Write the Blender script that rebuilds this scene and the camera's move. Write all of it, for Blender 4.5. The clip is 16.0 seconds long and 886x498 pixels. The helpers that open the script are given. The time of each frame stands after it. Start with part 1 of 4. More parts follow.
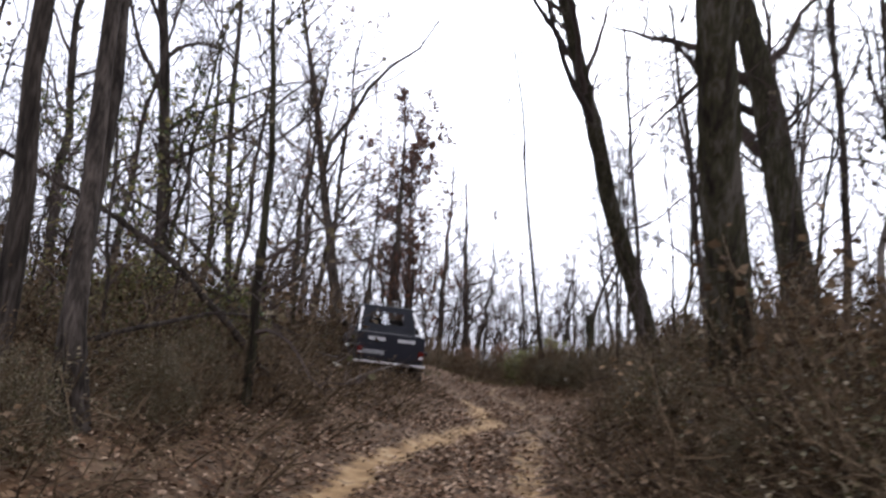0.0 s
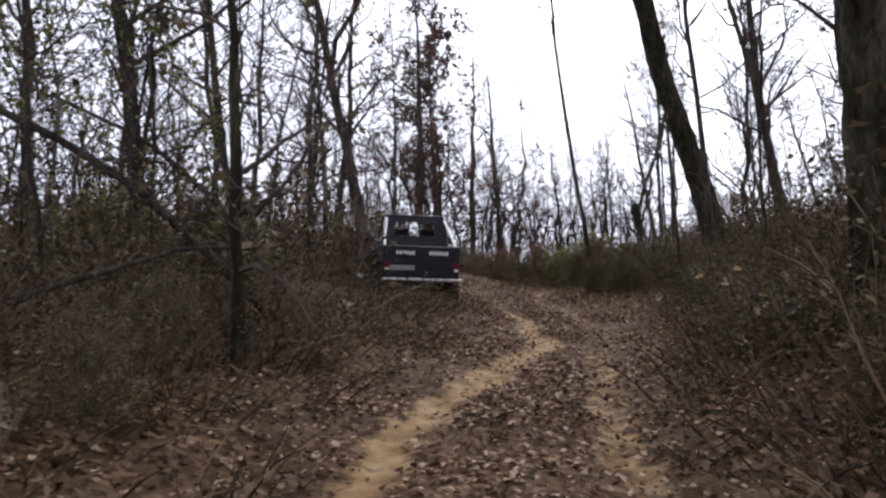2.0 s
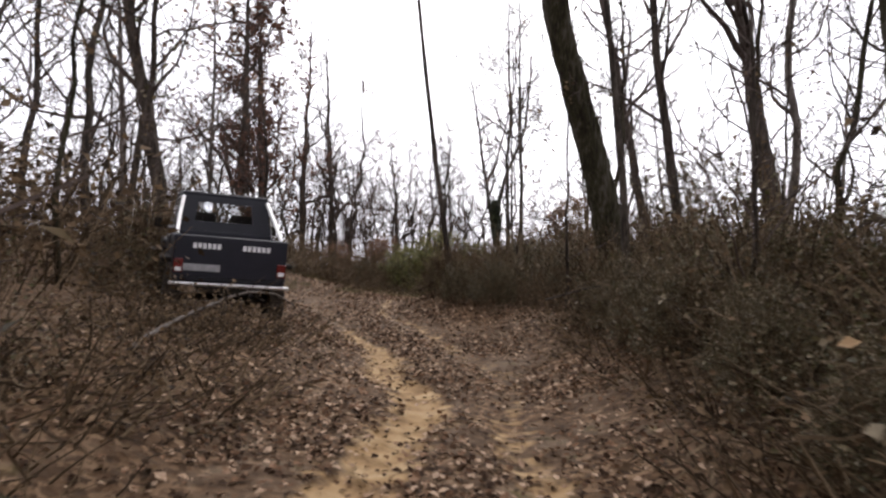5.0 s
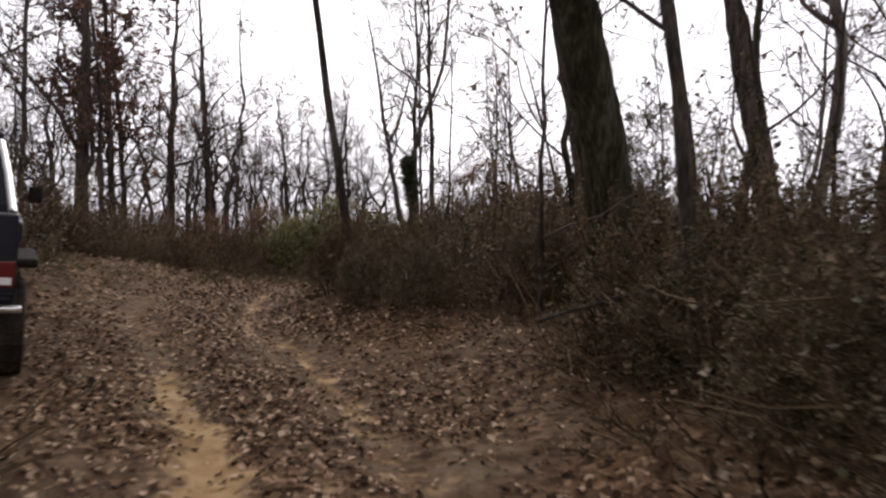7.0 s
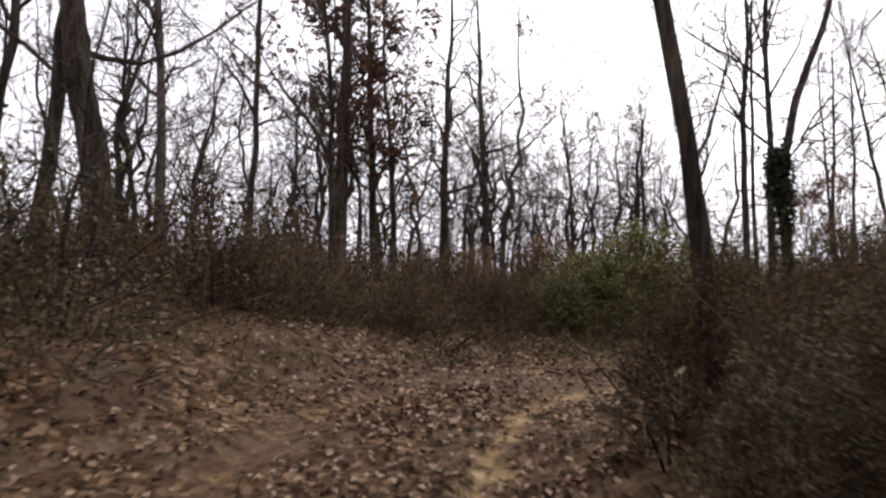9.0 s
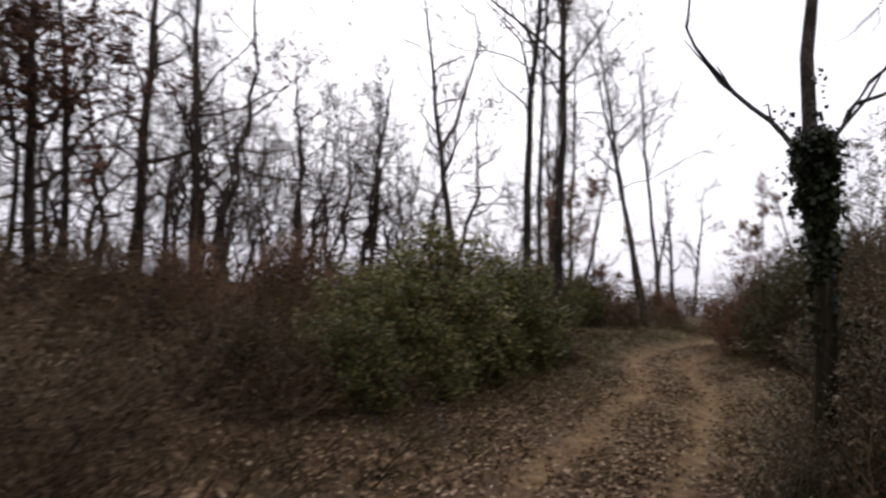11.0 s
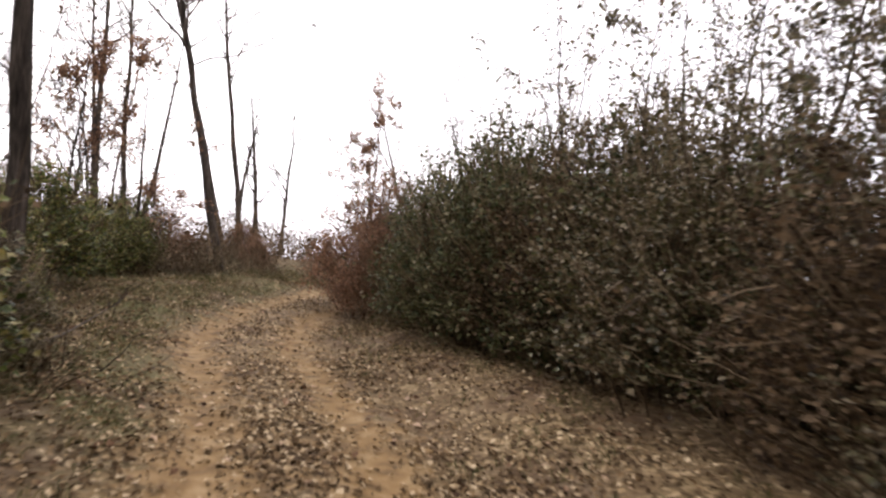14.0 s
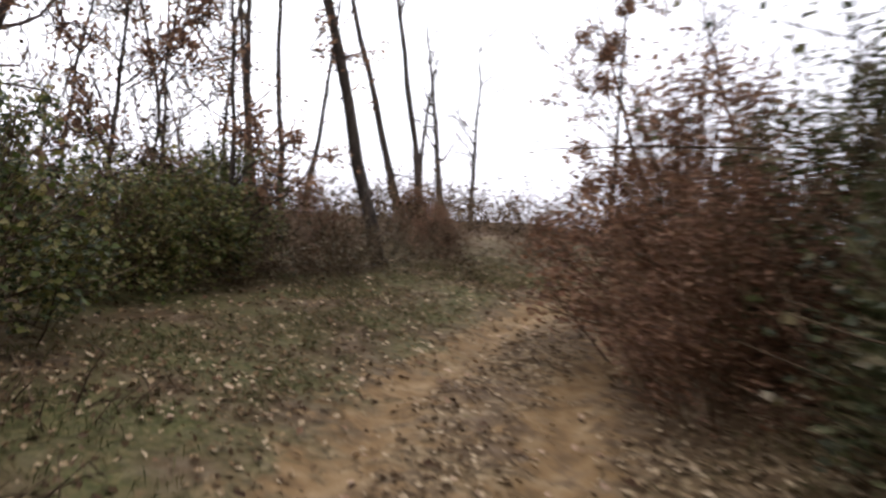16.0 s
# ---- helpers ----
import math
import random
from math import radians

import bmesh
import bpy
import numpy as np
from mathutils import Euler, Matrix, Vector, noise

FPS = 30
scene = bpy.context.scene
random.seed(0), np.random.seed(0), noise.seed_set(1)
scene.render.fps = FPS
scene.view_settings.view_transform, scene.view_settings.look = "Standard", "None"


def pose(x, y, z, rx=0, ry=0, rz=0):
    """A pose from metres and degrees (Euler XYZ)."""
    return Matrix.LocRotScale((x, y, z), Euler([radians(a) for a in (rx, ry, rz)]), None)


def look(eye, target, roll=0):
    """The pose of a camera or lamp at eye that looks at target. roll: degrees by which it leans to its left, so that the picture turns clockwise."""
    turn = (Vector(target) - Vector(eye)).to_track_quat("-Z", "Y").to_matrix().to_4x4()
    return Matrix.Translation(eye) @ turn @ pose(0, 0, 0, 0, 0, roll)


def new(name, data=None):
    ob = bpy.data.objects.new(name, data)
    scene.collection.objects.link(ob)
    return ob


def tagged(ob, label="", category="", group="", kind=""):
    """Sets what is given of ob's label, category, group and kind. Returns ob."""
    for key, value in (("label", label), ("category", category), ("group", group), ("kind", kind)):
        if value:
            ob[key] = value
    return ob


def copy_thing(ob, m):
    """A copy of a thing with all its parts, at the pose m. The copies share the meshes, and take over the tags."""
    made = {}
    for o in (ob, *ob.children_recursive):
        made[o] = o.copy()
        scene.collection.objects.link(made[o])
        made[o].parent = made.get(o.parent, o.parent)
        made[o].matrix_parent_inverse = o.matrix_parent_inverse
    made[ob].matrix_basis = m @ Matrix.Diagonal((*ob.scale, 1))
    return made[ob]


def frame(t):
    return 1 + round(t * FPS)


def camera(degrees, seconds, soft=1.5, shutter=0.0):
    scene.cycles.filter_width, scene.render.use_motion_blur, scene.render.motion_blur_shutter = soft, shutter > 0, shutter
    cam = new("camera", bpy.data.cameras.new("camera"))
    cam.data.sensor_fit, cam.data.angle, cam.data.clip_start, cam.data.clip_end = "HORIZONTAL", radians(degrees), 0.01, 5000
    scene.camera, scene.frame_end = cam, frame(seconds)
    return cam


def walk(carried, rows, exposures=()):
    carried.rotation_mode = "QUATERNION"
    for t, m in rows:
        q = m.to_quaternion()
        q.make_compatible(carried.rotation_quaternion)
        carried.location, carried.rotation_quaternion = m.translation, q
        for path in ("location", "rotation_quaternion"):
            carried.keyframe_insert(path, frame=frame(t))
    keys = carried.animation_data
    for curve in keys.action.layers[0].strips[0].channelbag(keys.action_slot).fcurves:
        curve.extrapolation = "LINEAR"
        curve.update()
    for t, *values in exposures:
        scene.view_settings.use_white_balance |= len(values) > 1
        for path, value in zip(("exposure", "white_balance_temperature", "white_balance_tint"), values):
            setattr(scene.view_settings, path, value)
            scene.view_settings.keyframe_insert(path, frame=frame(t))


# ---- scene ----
cam = camera(61.63, 16.0, soft=2.5, shutter=0.4)
ROWS = [
    (0.0, 0.010, 0.006, 1.774, -0.96, 8.73, -5.96),
    (0.5, -0.054, 0.636, 1.871, 2.82, 5.36, -3.53),
    (1.0, -0.029, 1.167, 1.898, 2.27, 4.66, -1.43),
    (1.5, -0.091, 1.681, 1.956, 2.23, 1.98, -2.35),
    (2.0, -0.057, 2.088, 1.991, 1.67, 1.00, -1.16),
    (2.5, -0.085, 2.549, 2.010, -2.04, 0.25, -0.80),
    (3.0, -0.198, 2.944, 2.049, -6.88, 0.45, -2.65),
    (5.5, -0.009, 7.148, 2.119, -12.76, 1.56, -2.91),
    (6.0, 0.263, 8.276, 2.139, -16.04, 2.38, -2.57),
    (6.5, 0.516, 9.624, 2.214, -21.42, 0.06, -4.26),
    (7.0, 0.908, 11.030, 2.265, -19.48, -0.81, -2.86),
    (7.5, 1.286, 12.555, 2.259, -24.51, -1.15, -4.83),
    (8.0, 1.645, 14.148, 2.311, -16.62, -0.03, -1.44),
    (8.2, 1.780, 14.800, 2.335, -9.00, 0.30, -1.40),
    (9.2, 1.760, 17.700, 2.500, 2.50, 0.40, -3.00),
    (10.3, 0.900, 20.900, 2.715, -7.90, 0.90, -5.30),
    (10.5, 0.932, 21.440, 2.749, -12.06, 0.80, -5.51),
    (11.0, 1.337, 22.686, 2.857, -20.46, 0.80, -5.55),
    (11.5, 1.866, 23.649, 2.879, -30.67, 1.03, -3.90),
    (12.0, 2.668, 24.861, 2.736, -39.05, -6.39, -5.37),
    (12.5, 3.454, 26.239, 2.651, -38.91, -11.95, -6.44),
    (13.0, 4.347, 27.423, 2.485, -41.51, -4.56, -5.77),
    (13.5, 5.479, 28.759, 2.452, -48.36, -1.76, -6.58),
    (14.0, 6.777, 30.129, 2.436, -52.34, -0.20, -7.07),
    (14.5, 8.145, 31.565, 2.446, -48.76, -0.92, -6.20),
    (15.0, 9.549, 33.114, 2.482, -47.28, -0.33, -5.15),
    (15.5, 10.966, 34.848, 2.481, -44.74, -4.12, -4.90),
    (16.0, 12.199, 36.767, 2.407, -38.08, -4.72, -4.33),
]
EXPOSURES = [(0.0, 0.55, 5950, 10), (0.5, 0.32, 5950, 10), (1.5, 0.27, 5900, 10), (3.0, 0.24, 6050, 10), (5.5, 0.58, 6500, 10), (6.0, 0.38, 6500, 10), (6.5, 0.22, 6600, 11), (7.0, 0.08, 6600, 11), (7.5, 0.22, 6600, 11),
             (8.0, 0.3, 6600, 11), (10.5, -0.13, 6400, 10), (11.5, -0.3, 6450, 10), (12.0, -0.55, 6500, 10), (12.5, 0.04, 7200, 10), (13.0, 0.87, 6850, 11), (14.0, 1.0, 6800, 11), (15.0, 0.6, 6350, 10), (15.5, 0.47, 6200, 9), (16.0, 0.66, 6300, 9)]
walk(cam, [(t, pose(x, y, z, 90 + pitch, roll, yaw)) for t, x, y, z, yaw, pitch, roll in ROWS], EXPOSURES)

# ---- light: a bright overcast winter sky with a faint, very soft sun ----
SUN_EL, SUN_AZ = 38.0, 15.0
world = bpy.data.worlds.new("overcast_sky")
scene.world = world
world.use_nodes = True
wn, wl = world.node_tree.nodes, world.node_tree.links
wn.clear()
sky = wn.new("ShaderNodeTexSky")
sky.sky_type, sky.sun_disc = "NISHITA", False
sky.sun_elevation, sky.sun_rotation = radians(SUN_EL), radians(SUN_AZ)
sky.dust_density, sky.air_density = 4.0, 1.0
grey = wn.new("ShaderNodeHueSaturation")
grey.inputs["Saturation"].default_value = 0.12
cloud = wn.new("ShaderNodeMix")
cloud.data_type = "RGBA"
cloud.inputs["Factor"].default_value = 0.65
cloud.inputs["B"].default_value = (11.2, 10.8, 12.0, 1)
background = wn.new("ShaderNodeBackground")
background.inputs["Strength"].default_value = 0.13
out = wn.new("ShaderNodeOutputWorld")
wl.new(sky.outputs[0], grey.inputs["Color"])
wl.new(grey.outputs[0], cloud.inputs["A"])
wl.new(cloud.outputs["Result"], background.inputs["Color"])
wl.new(background.outputs[0], out.inputs["Surface"])
sun = new("sun", bpy.data.lights.new("sun", "SUN"))
sun.data.energy, sun.data.angle, sun.data.color = 0.6, radians(25), (1.0, 0.95, 0.9)
_a, _e = radians(SUN_AZ), radians(SUN_EL)
sun.matrix_world = look((0, 0, 60), (-60 * math.sin(_a) * math.cos(_e), -60 * math.cos(_a) * math.cos(_e), 60 - 60 * math.sin(_e)))


# ---- materials ----
def material(name, colours, scale=8.0, fine=60.0, rough=0.8, bump=0.3, metal=0.0, vary=0.0, spec=0.1, stretch=(1, 1, 1), through_light=0.0, dist=0.02):
    """A procedural surface: a ramp of colours over two scales of noise, with fine relief. vary: spread of value from piece to piece."""
    m = bpy.data.materials.new(name)
    m.use_nodes = True
    n, l = m.node_tree.nodes, m.node_tree.links
    b = n["Principled BSDF"]
    tc = n.new("ShaderNodeTexCoord")
    mp = n.new("ShaderNodeMapping")
    mp.inputs["Scale"].default_value = stretch
    l.new(tc.outputs["Object"], mp.inputs["Vector"])
    big, small = n.new("ShaderNodeTexNoise"), n.new("ShaderNodeTexNoise")
    big.inputs["Scale"].default_value, big.inputs["Detail"].default_value = scale, 4
    small.inputs["Scale"].default_value, small.inputs["Detail"].default_value = fine, 6
    for x in (big, small):
        l.new(mp.outputs[0], x.inputs["Vector"])
    mix = n.new("ShaderNodeMix")
    mix.inputs["Factor"].default_value = 0.45
    l.new(big.outputs["Fac"], mix.inputs["A"])
    l.new(small.outputs["Fac"], mix.inputs["B"])
    source = mix.outputs["Result"]
    if vary:
        geo = n.new("ShaderNodeNewGeometry")
        info = n.new("ShaderNodeObjectInfo")
        plant = n.new("ShaderNodeMath")
        plant.operation, plant.inputs[1].default_value, plant.inputs[2].default_value = "MULTIPLY_ADD", 0.45 * vary, -0.95 * vary
        l.new(info.outputs["Random"], plant.inputs[0])
        mul = n.new("ShaderNodeMath")
        mul.operation, mul.inputs[1].default_value = "MULTIPLY_ADD", 1.45 * vary
        l.new(geo.outputs["Random Per Island"], mul.inputs[0])
        l.new(plant.outputs[0], mul.inputs[2])
        plus = n.new("ShaderNodeMath")
        plus.operation = "ADD"
        l.new(source, plus.inputs[0])
        l.new(mul.outputs[0], plus.inputs[1])
        source = plus.outputs[0]
    ramp = n.new("ShaderNodeValToRGB")
    el = ramp.color_ramp.elements
    k = len(colours)
    while len(el) < k:
        el.new(0.5)
    for i, c in enumerate(colours):
        el[i].position = 0.34 + 0.3 * i / (k - 1) if vary < 0.3 else 0.1 + 0.8 * i / (k - 1)
        el[i].color = (*c, 1)
    l.new(source, ramp.inputs[0])
    l.new(ramp.outputs[0], b.inputs["Base Color"])
    b.inputs["Roughness"].default_value = rough
    b.inputs["Metallic"].default_value = metal
    b.inputs["Specular IOR Level"].default_value = spec
    if bump:
        bp = n.new("ShaderNodeBump")
        bp.inputs["Strength"].default_value, bp.inputs["Distance"].default_value = bump, dist
        l.new(mix.outputs["Result"], bp.inputs["Height"])
        l.new(bp.outputs[0], b.inputs["Normal"])
    if through_light:
        tr = n.new("ShaderNodeBsdfTranslucent")
        l.new(ramp.outputs[0], tr.inputs["Color"])
        ms = n.new("ShaderNodeMixShader")
        ms.inputs[0].default_value = through_light
        l.new(b.outputs[0], ms.inputs[1])
        l.new(tr.outputs[0], ms.inputs[2])
        l.new(ms.outputs[0], n["Material Output"].inputs["Surface"])
    return m


BARK = material("grey_brown_bark", [(0.008, 0.006, 0.005), (0.035, 0.028, 0.022), (0.09, 0.072, 0.058)], 9, 40, 0.95, 1.0, vary=0.06, stretch=(1, 1, 0.14), dist=0.05)
BARK_MOSS = material("mossy_bark", [(0.006, 0.0045, 0.0035), (0.02, 0.0155, 0.011), (0.034, 0.031, 0.016), (0.075, 0.064, 0.05)], 6, 30, 0.95, 1.0, vary=0.06, stretch=(1, 1, 0.16), dist=0.05)
BARK_PALE = material("pale_bark", [(0.05, 0.042, 0.035), (0.12, 0.1, 0.085), (0.2, 0.175, 0.15)], 5, 45, 0.9, 0.7, vary=0.1, stretch=(1, 1, 0.3))
TWIG = material("twig_bark", [(0.02, 0.015, 0.012), (0.05, 0.037, 0.03), (0.1, 0.077, 0.065)], 3, 30, 0.85, 0.0, vary=0.5)
STEM = material("dry_stem", [(0.032, 0.0215, 0.0125), (0.082, 0.057, 0.033), (0.17, 0.122, 0.073)], 3, 30, 0.85, 0.0, vary=0.6)
STEM_RED = material("reddish_stem", [(0.06, 0.034, 0.02), (0.13, 0.08, 0.049), (0.22, 0.147, 0.094)], 3, 30, 0.85, 0.0, vary=0.6)
LEAF_DRY = material("dry_brown_leaf", [(0.026, 0.017, 0.01), (0.075, 0.048, 0.027), (0.125, 0.082, 0.045), (0.18, 0.125, 0.074)], 6, 40, 0.7, 0.0, vary=0.7, through_light=0.35)
LEAF_RUST = material("rust_red_leaf", [(0.08, 0.04, 0.025), (0.2, 0.103, 0.06), (0.3, 0.18, 0.105)], 6, 40, 0.65, 0.0, vary=0.6, through_light=0.3)
LEAF_GREEN = material("evergreen_leaf", [(0.024, 0.031, 0.009), (0.06, 0.078, 0.018), (0.105, 0.125, 0.028), (0.18, 0.145, 0.045), (0.32, 0.28, 0.12)], 6, 40, 0.5, 0.0, vary=0.6, spec=0.25, through_light=0.35)
LEAF_OLIVE = material("olive_brown_leaf", [(0.034, 0.028, 0.014), (0.073, 0.068, 0.028), (0.126, 0.096, 0.049), (0.2, 0.16, 0.1)], 6, 40, 0.5, 0.0, vary=0.7, spec=0.18, through_light=0.25)
LEAF_OAK = material("withered_oak_leaf", [(0.045, 0.022, 0.015), (0.115, 0.054, 0.035), (0.2, 0.105, 0.065)], 6, 40, 0.65, 0.0, vary=0.6, through_light=0.3)
LEAF_IVY = material("dark_ivy_leaf", [(0.008, 0.011, 0.005), (0.02, 0.028, 0.01), (0.045, 0.055, 0.02)], 6, 40, 0.45, 0.0, vary=0.6, spec=0.25, through_light=0.15)
LEAF_DEEP = material("deep_green_leaf", [(0.026, 0.03, 0.013), (0.058, 0.066, 0.026), (0.102, 0.102, 0.044), (0.17, 0.14, 0.075)], 6, 40, 0.55, 0.0, vary=0.6, spec=0.12, through_light=0.3)
LITTER_TAN = material("tan_fallen_leaf", [(0.055, 0.034, 0.017), (0.15, 0.097, 0.05), (0.25, 0.175, 0.095), (0.46, 0.36, 0.23)], 9, 60, 0.85, 0.0, vary=0.8, spec=0.05)
LITTER = material("fallen_leaf", [(0.03, 0.0165, 0.0095), (0.105, 0.058, 0.033), (0.2, 0.118, 0.07), (0.43, 0.31, 0.21)], 9, 60, 0.85, 0.0, vary=0.8, spec=0.05)
LEAF_PALE = material("pale_tan_leaf", [(0.2, 0.12, 0.06), (0.36, 0.24, 0.13), (0.5, 0.37, 0.23)], 6, 40, 0.65, 0.0, vary=0.5, through_light=0.3)
GRASS = material("winter_grass", [(0.035, 0.04, 0.015), (0.085, 0.08, 0.03), (0.18, 0.14, 0.07)], 5, 40, 0.7, 0.0, vary=0.6, through_light=0.2)
PAINT = material("black_blue_paint", [(0.004, 0.0042, 0.008), (0.009, 0.009, 0.016)], 6, 120, 0.4, 0.02, spec=0.35)
RUBBER = material("muddy_rubber", [(0.012, 0.011, 0.01), (0.03, 0.025, 0.02), (0.09, 0.065, 0.04)], 9, 50, 0.85, 0.3)
CHROME = material("worn_chrome", [(0.5, 0.48, 0.46), (0.75, 0.74, 0.73)], 10, 90, 0.3, 0.02, metal=0.9)
STEEL = material("wheel_steel", [(0.18, 0.17, 0.16), (0.4, 0.38, 0.36)], 10, 60, 0.45, 0.05, metal=0.7)
WHITE = material("white_lettering", [(0.6, 0.59, 0.58), (0.8, 0.79, 0.78)], 20, 90, 0.5, 0.0)
PLATE = material("dull_plate", [(0.2, 0.2, 0.2), (0.34, 0.33, 0.33)], 12, 80, 0.5, 0.0)
RED_LENS = material("red_lens", [(0.08, 0.008, 0.007), (0.13, 0.015, 0.012)], 10, 80, 0.2, 0.0, spec=0.6)
DARK = material("dark_underbody", [(0.01, 0.009, 0.008), (0.03, 0.025, 0.02)], 8, 60, 0.8, 0.1)
GLASS = bpy.data.materials.new("window_glass")
GLASS.use_nodes = True
_g = GLASS.node_tree.nodes["Principled BSDF"]
_g.inputs["Base Color"].default_value = (0.8, 0.82, 0.85, 1)
_g.inputs["Roughness"].default_value = 0.04
_g.inputs["Transmission Weight"].default_value = 1.0
_g.inputs["IOR"].default_value = 1.1


def ground_material():
    m = bpy.data.materials.new("forest_floor")
    m.use_nodes = True
    n, l = m.node_tree.nodes, m.node_tree.links
    b = n["Principled BSDF"]
    tc = n.new("ShaderNodeTexCoord")

    def noise_at(scale, detail=5):
        x = n.new("ShaderNodeTexNoise")
        x.inputs["Scale"].default_value, x.inputs["Detail"].default_value = scale, detail
        l.new(tc.outputs["Object"], x.inputs["Vector"])
        return x

    def ramp(source, stops):
        r = n.new("ShaderNodeValToRGB")
        el = r.color_ramp.elements
        while len(el) < len(stops):
            el.new(0.5)
        for e, (p, c) in zip(el, stops):
            e.position, e.color = p, (*c, 1)
        l.new(source, r.inputs[0])
        return r.outputs[0]

    cell = n.new("ShaderNodeTexVoronoi")
    cell.inputs["Scale"].default_value = 20
    warp = n.new("ShaderNodeMix")
    warp.data_type = "VECTOR"
    warp.inputs["Factor"].default_value = 0.12
    wob = noise_at(9)
    l.new(tc.outputs["Object"], warp.inputs["A"])
    l.new(wob.outputs["Color"], warp.inputs["B"])
    l.new(warp.outputs["Result"], cell.inputs["Vector"])
    grey = n.new("ShaderNodeSeparateColor")
    l.new(cell.outputs["Color"], grey.inputs[0])
    litter = ramp(grey.outputs[0], [(0.0, (0.0225, 0.0116, 0.0063)), (0.35, (0.064, 0.0342, 0.0175)), (0.7, (0.117, 0.0655, 0.0345)), (0.95, (0.25, 0.158, 0.092))])
    patch = noise_at(1.1)
    far_tan = ramp(grey.outputs[0], [(0.0, (0.06, 0.04, 0.021)), (0.35, (0.115, 0.079, 0.041)), (0.7, (0.175, 0.124, 0.066)), (0.95, (0.28, 0.207, 0.12))])
    soil = ramp(noise_at(5).outputs["Fac"], [(0.3, (0.04, 0.024, 0.0135)), (0.5, (0.095, 0.059, 0.034)), (0.62, (0.15, 0.108, 0.072)), (0.72, (0.1, 0.082, 0.035))])
    hue = n.new("ShaderNodeAttribute")
    hue.attribute_name = "hue"
    mixt = n.new("ShaderNodeMix")
    mixt.data_type = "RGBA"
    l.new(hue.outputs["Fac"], mixt.inputs["Factor"])
    l.new(litter, mixt.inputs["A"])
    l.new(far_tan, mixt.inputs["B"])
    green = ramp(noise_at(14, 8).outputs["Fac"], [(0.3, (0.02, 0.029, 0.009)), (0.5, (0.052, 0.063, 0.018)), (0.7, (0.115, 0.1, 0.038))])
    moss = n.new("ShaderNodeAttribute")
    moss.attribute_name = "moss"
    mixm = n.new("ShaderNodeMix")
    mixm.data_type = "RGBA"
    l.new(moss.outputs["Fac"], mixm.inputs["Factor"])
    l.new(mixt.outputs["Result"], mixm.inputs["A"])
    l.new(green, mixm.inputs["B"])
    mixl = n.new("ShaderNodeMix")
    mixl.data_type = "RGBA"
    l.new(ramp(patch.outputs["Fac"], [(0.38, (0, 0, 0)), (0.62, (0.85, 0.85, 0.85))]), mixl.inputs["Factor"])
    l.new(mixm.outputs["Result"], mixl.inputs["A"])
    l.new(soil, mixl.inputs["B"])
    clay = n.new("ShaderNodeAttribute")
    clay.attribute_name = "clay"
    yellow = ramp(noise_at(3.5, 8).outputs["Fac"], [(0.3, (0.15, 0.089, 0.042)), (0.5, (0.3, 0.193, 0.092)), (0.68, (0.42, 0.3, 0.165))])
    brown = ramp(noise_at(4.0, 8).outputs["Fac"], [(0.3, (0.102, 0.064, 0.031)), (0.5, (0.188, 0.118, 0.054)), (0.68, (0.255, 0.176, 0.093))])
    mixc = n.new("ShaderNodeMix")
    mixc.data_type = "RGBA"
    mud = n.new("ShaderNodeAttribute")
    mud.attribute_name = "mud"
    l.new(mud.outputs["Fac"], mixc.inputs["Factor"])
    l.new(yellow, mixc.inputs["A"])
    l.new(brown, mixc.inputs["B"])
    edge = n.new("ShaderNodeMath")
    edge.operation = "MULTIPLY_ADD"
    edge.inputs[1].default_value, edge.inputs[2].default_value = 1.5, -0.75
    l.new(noise_at(6, 8).outputs["Fac"], edge.inputs[0])
    plus = n.new("ShaderNodeMath")
    plus.operation, plus.use_clamp = "ADD", True
    l.new(edge.outputs[0], plus.inputs[0])
    l.new(clay.outputs["Fac"], plus.inputs[1])
    sharp = ramp(plus.outputs[0], [(0.3, (0, 0, 0)), (0.62, (1, 1, 1))])
    mixg = n.new("ShaderNodeMix")
    mixg.data_type = "RGBA"
    l.new(sharp, mixg.inputs["Factor"])
    l.new(mixl.outputs["Result"], mixg.inputs["A"])
    l.new(mixc.outputs["Result"], mixg.inputs["B"])
    l.new(mixg.outputs["Result"], b.inputs["Base Color"])
    b.inputs["Roughness"].default_value = 0.75
    b.inputs["Specular IOR Level"].default_value = 0.04
    hi = n.new("ShaderNodeMix")
    hi.inputs["Factor"].default_value = 0.5
    l.new(cell.outputs["Distance"], hi.inputs["A"])
    l.new(noise_at(25, 8).outputs["Fac"], hi.inputs["B"])
    bp = n.new("ShaderNodeBump")
    bp.inputs["Strength"].default_value, bp.inputs["Distance"].default_value = 0.45, 0.035
    l.new(hi.outputs["Result"], bp.inputs["Height"])
    l.new(bp.outputs[0], b.inputs["Normal"])
    return m


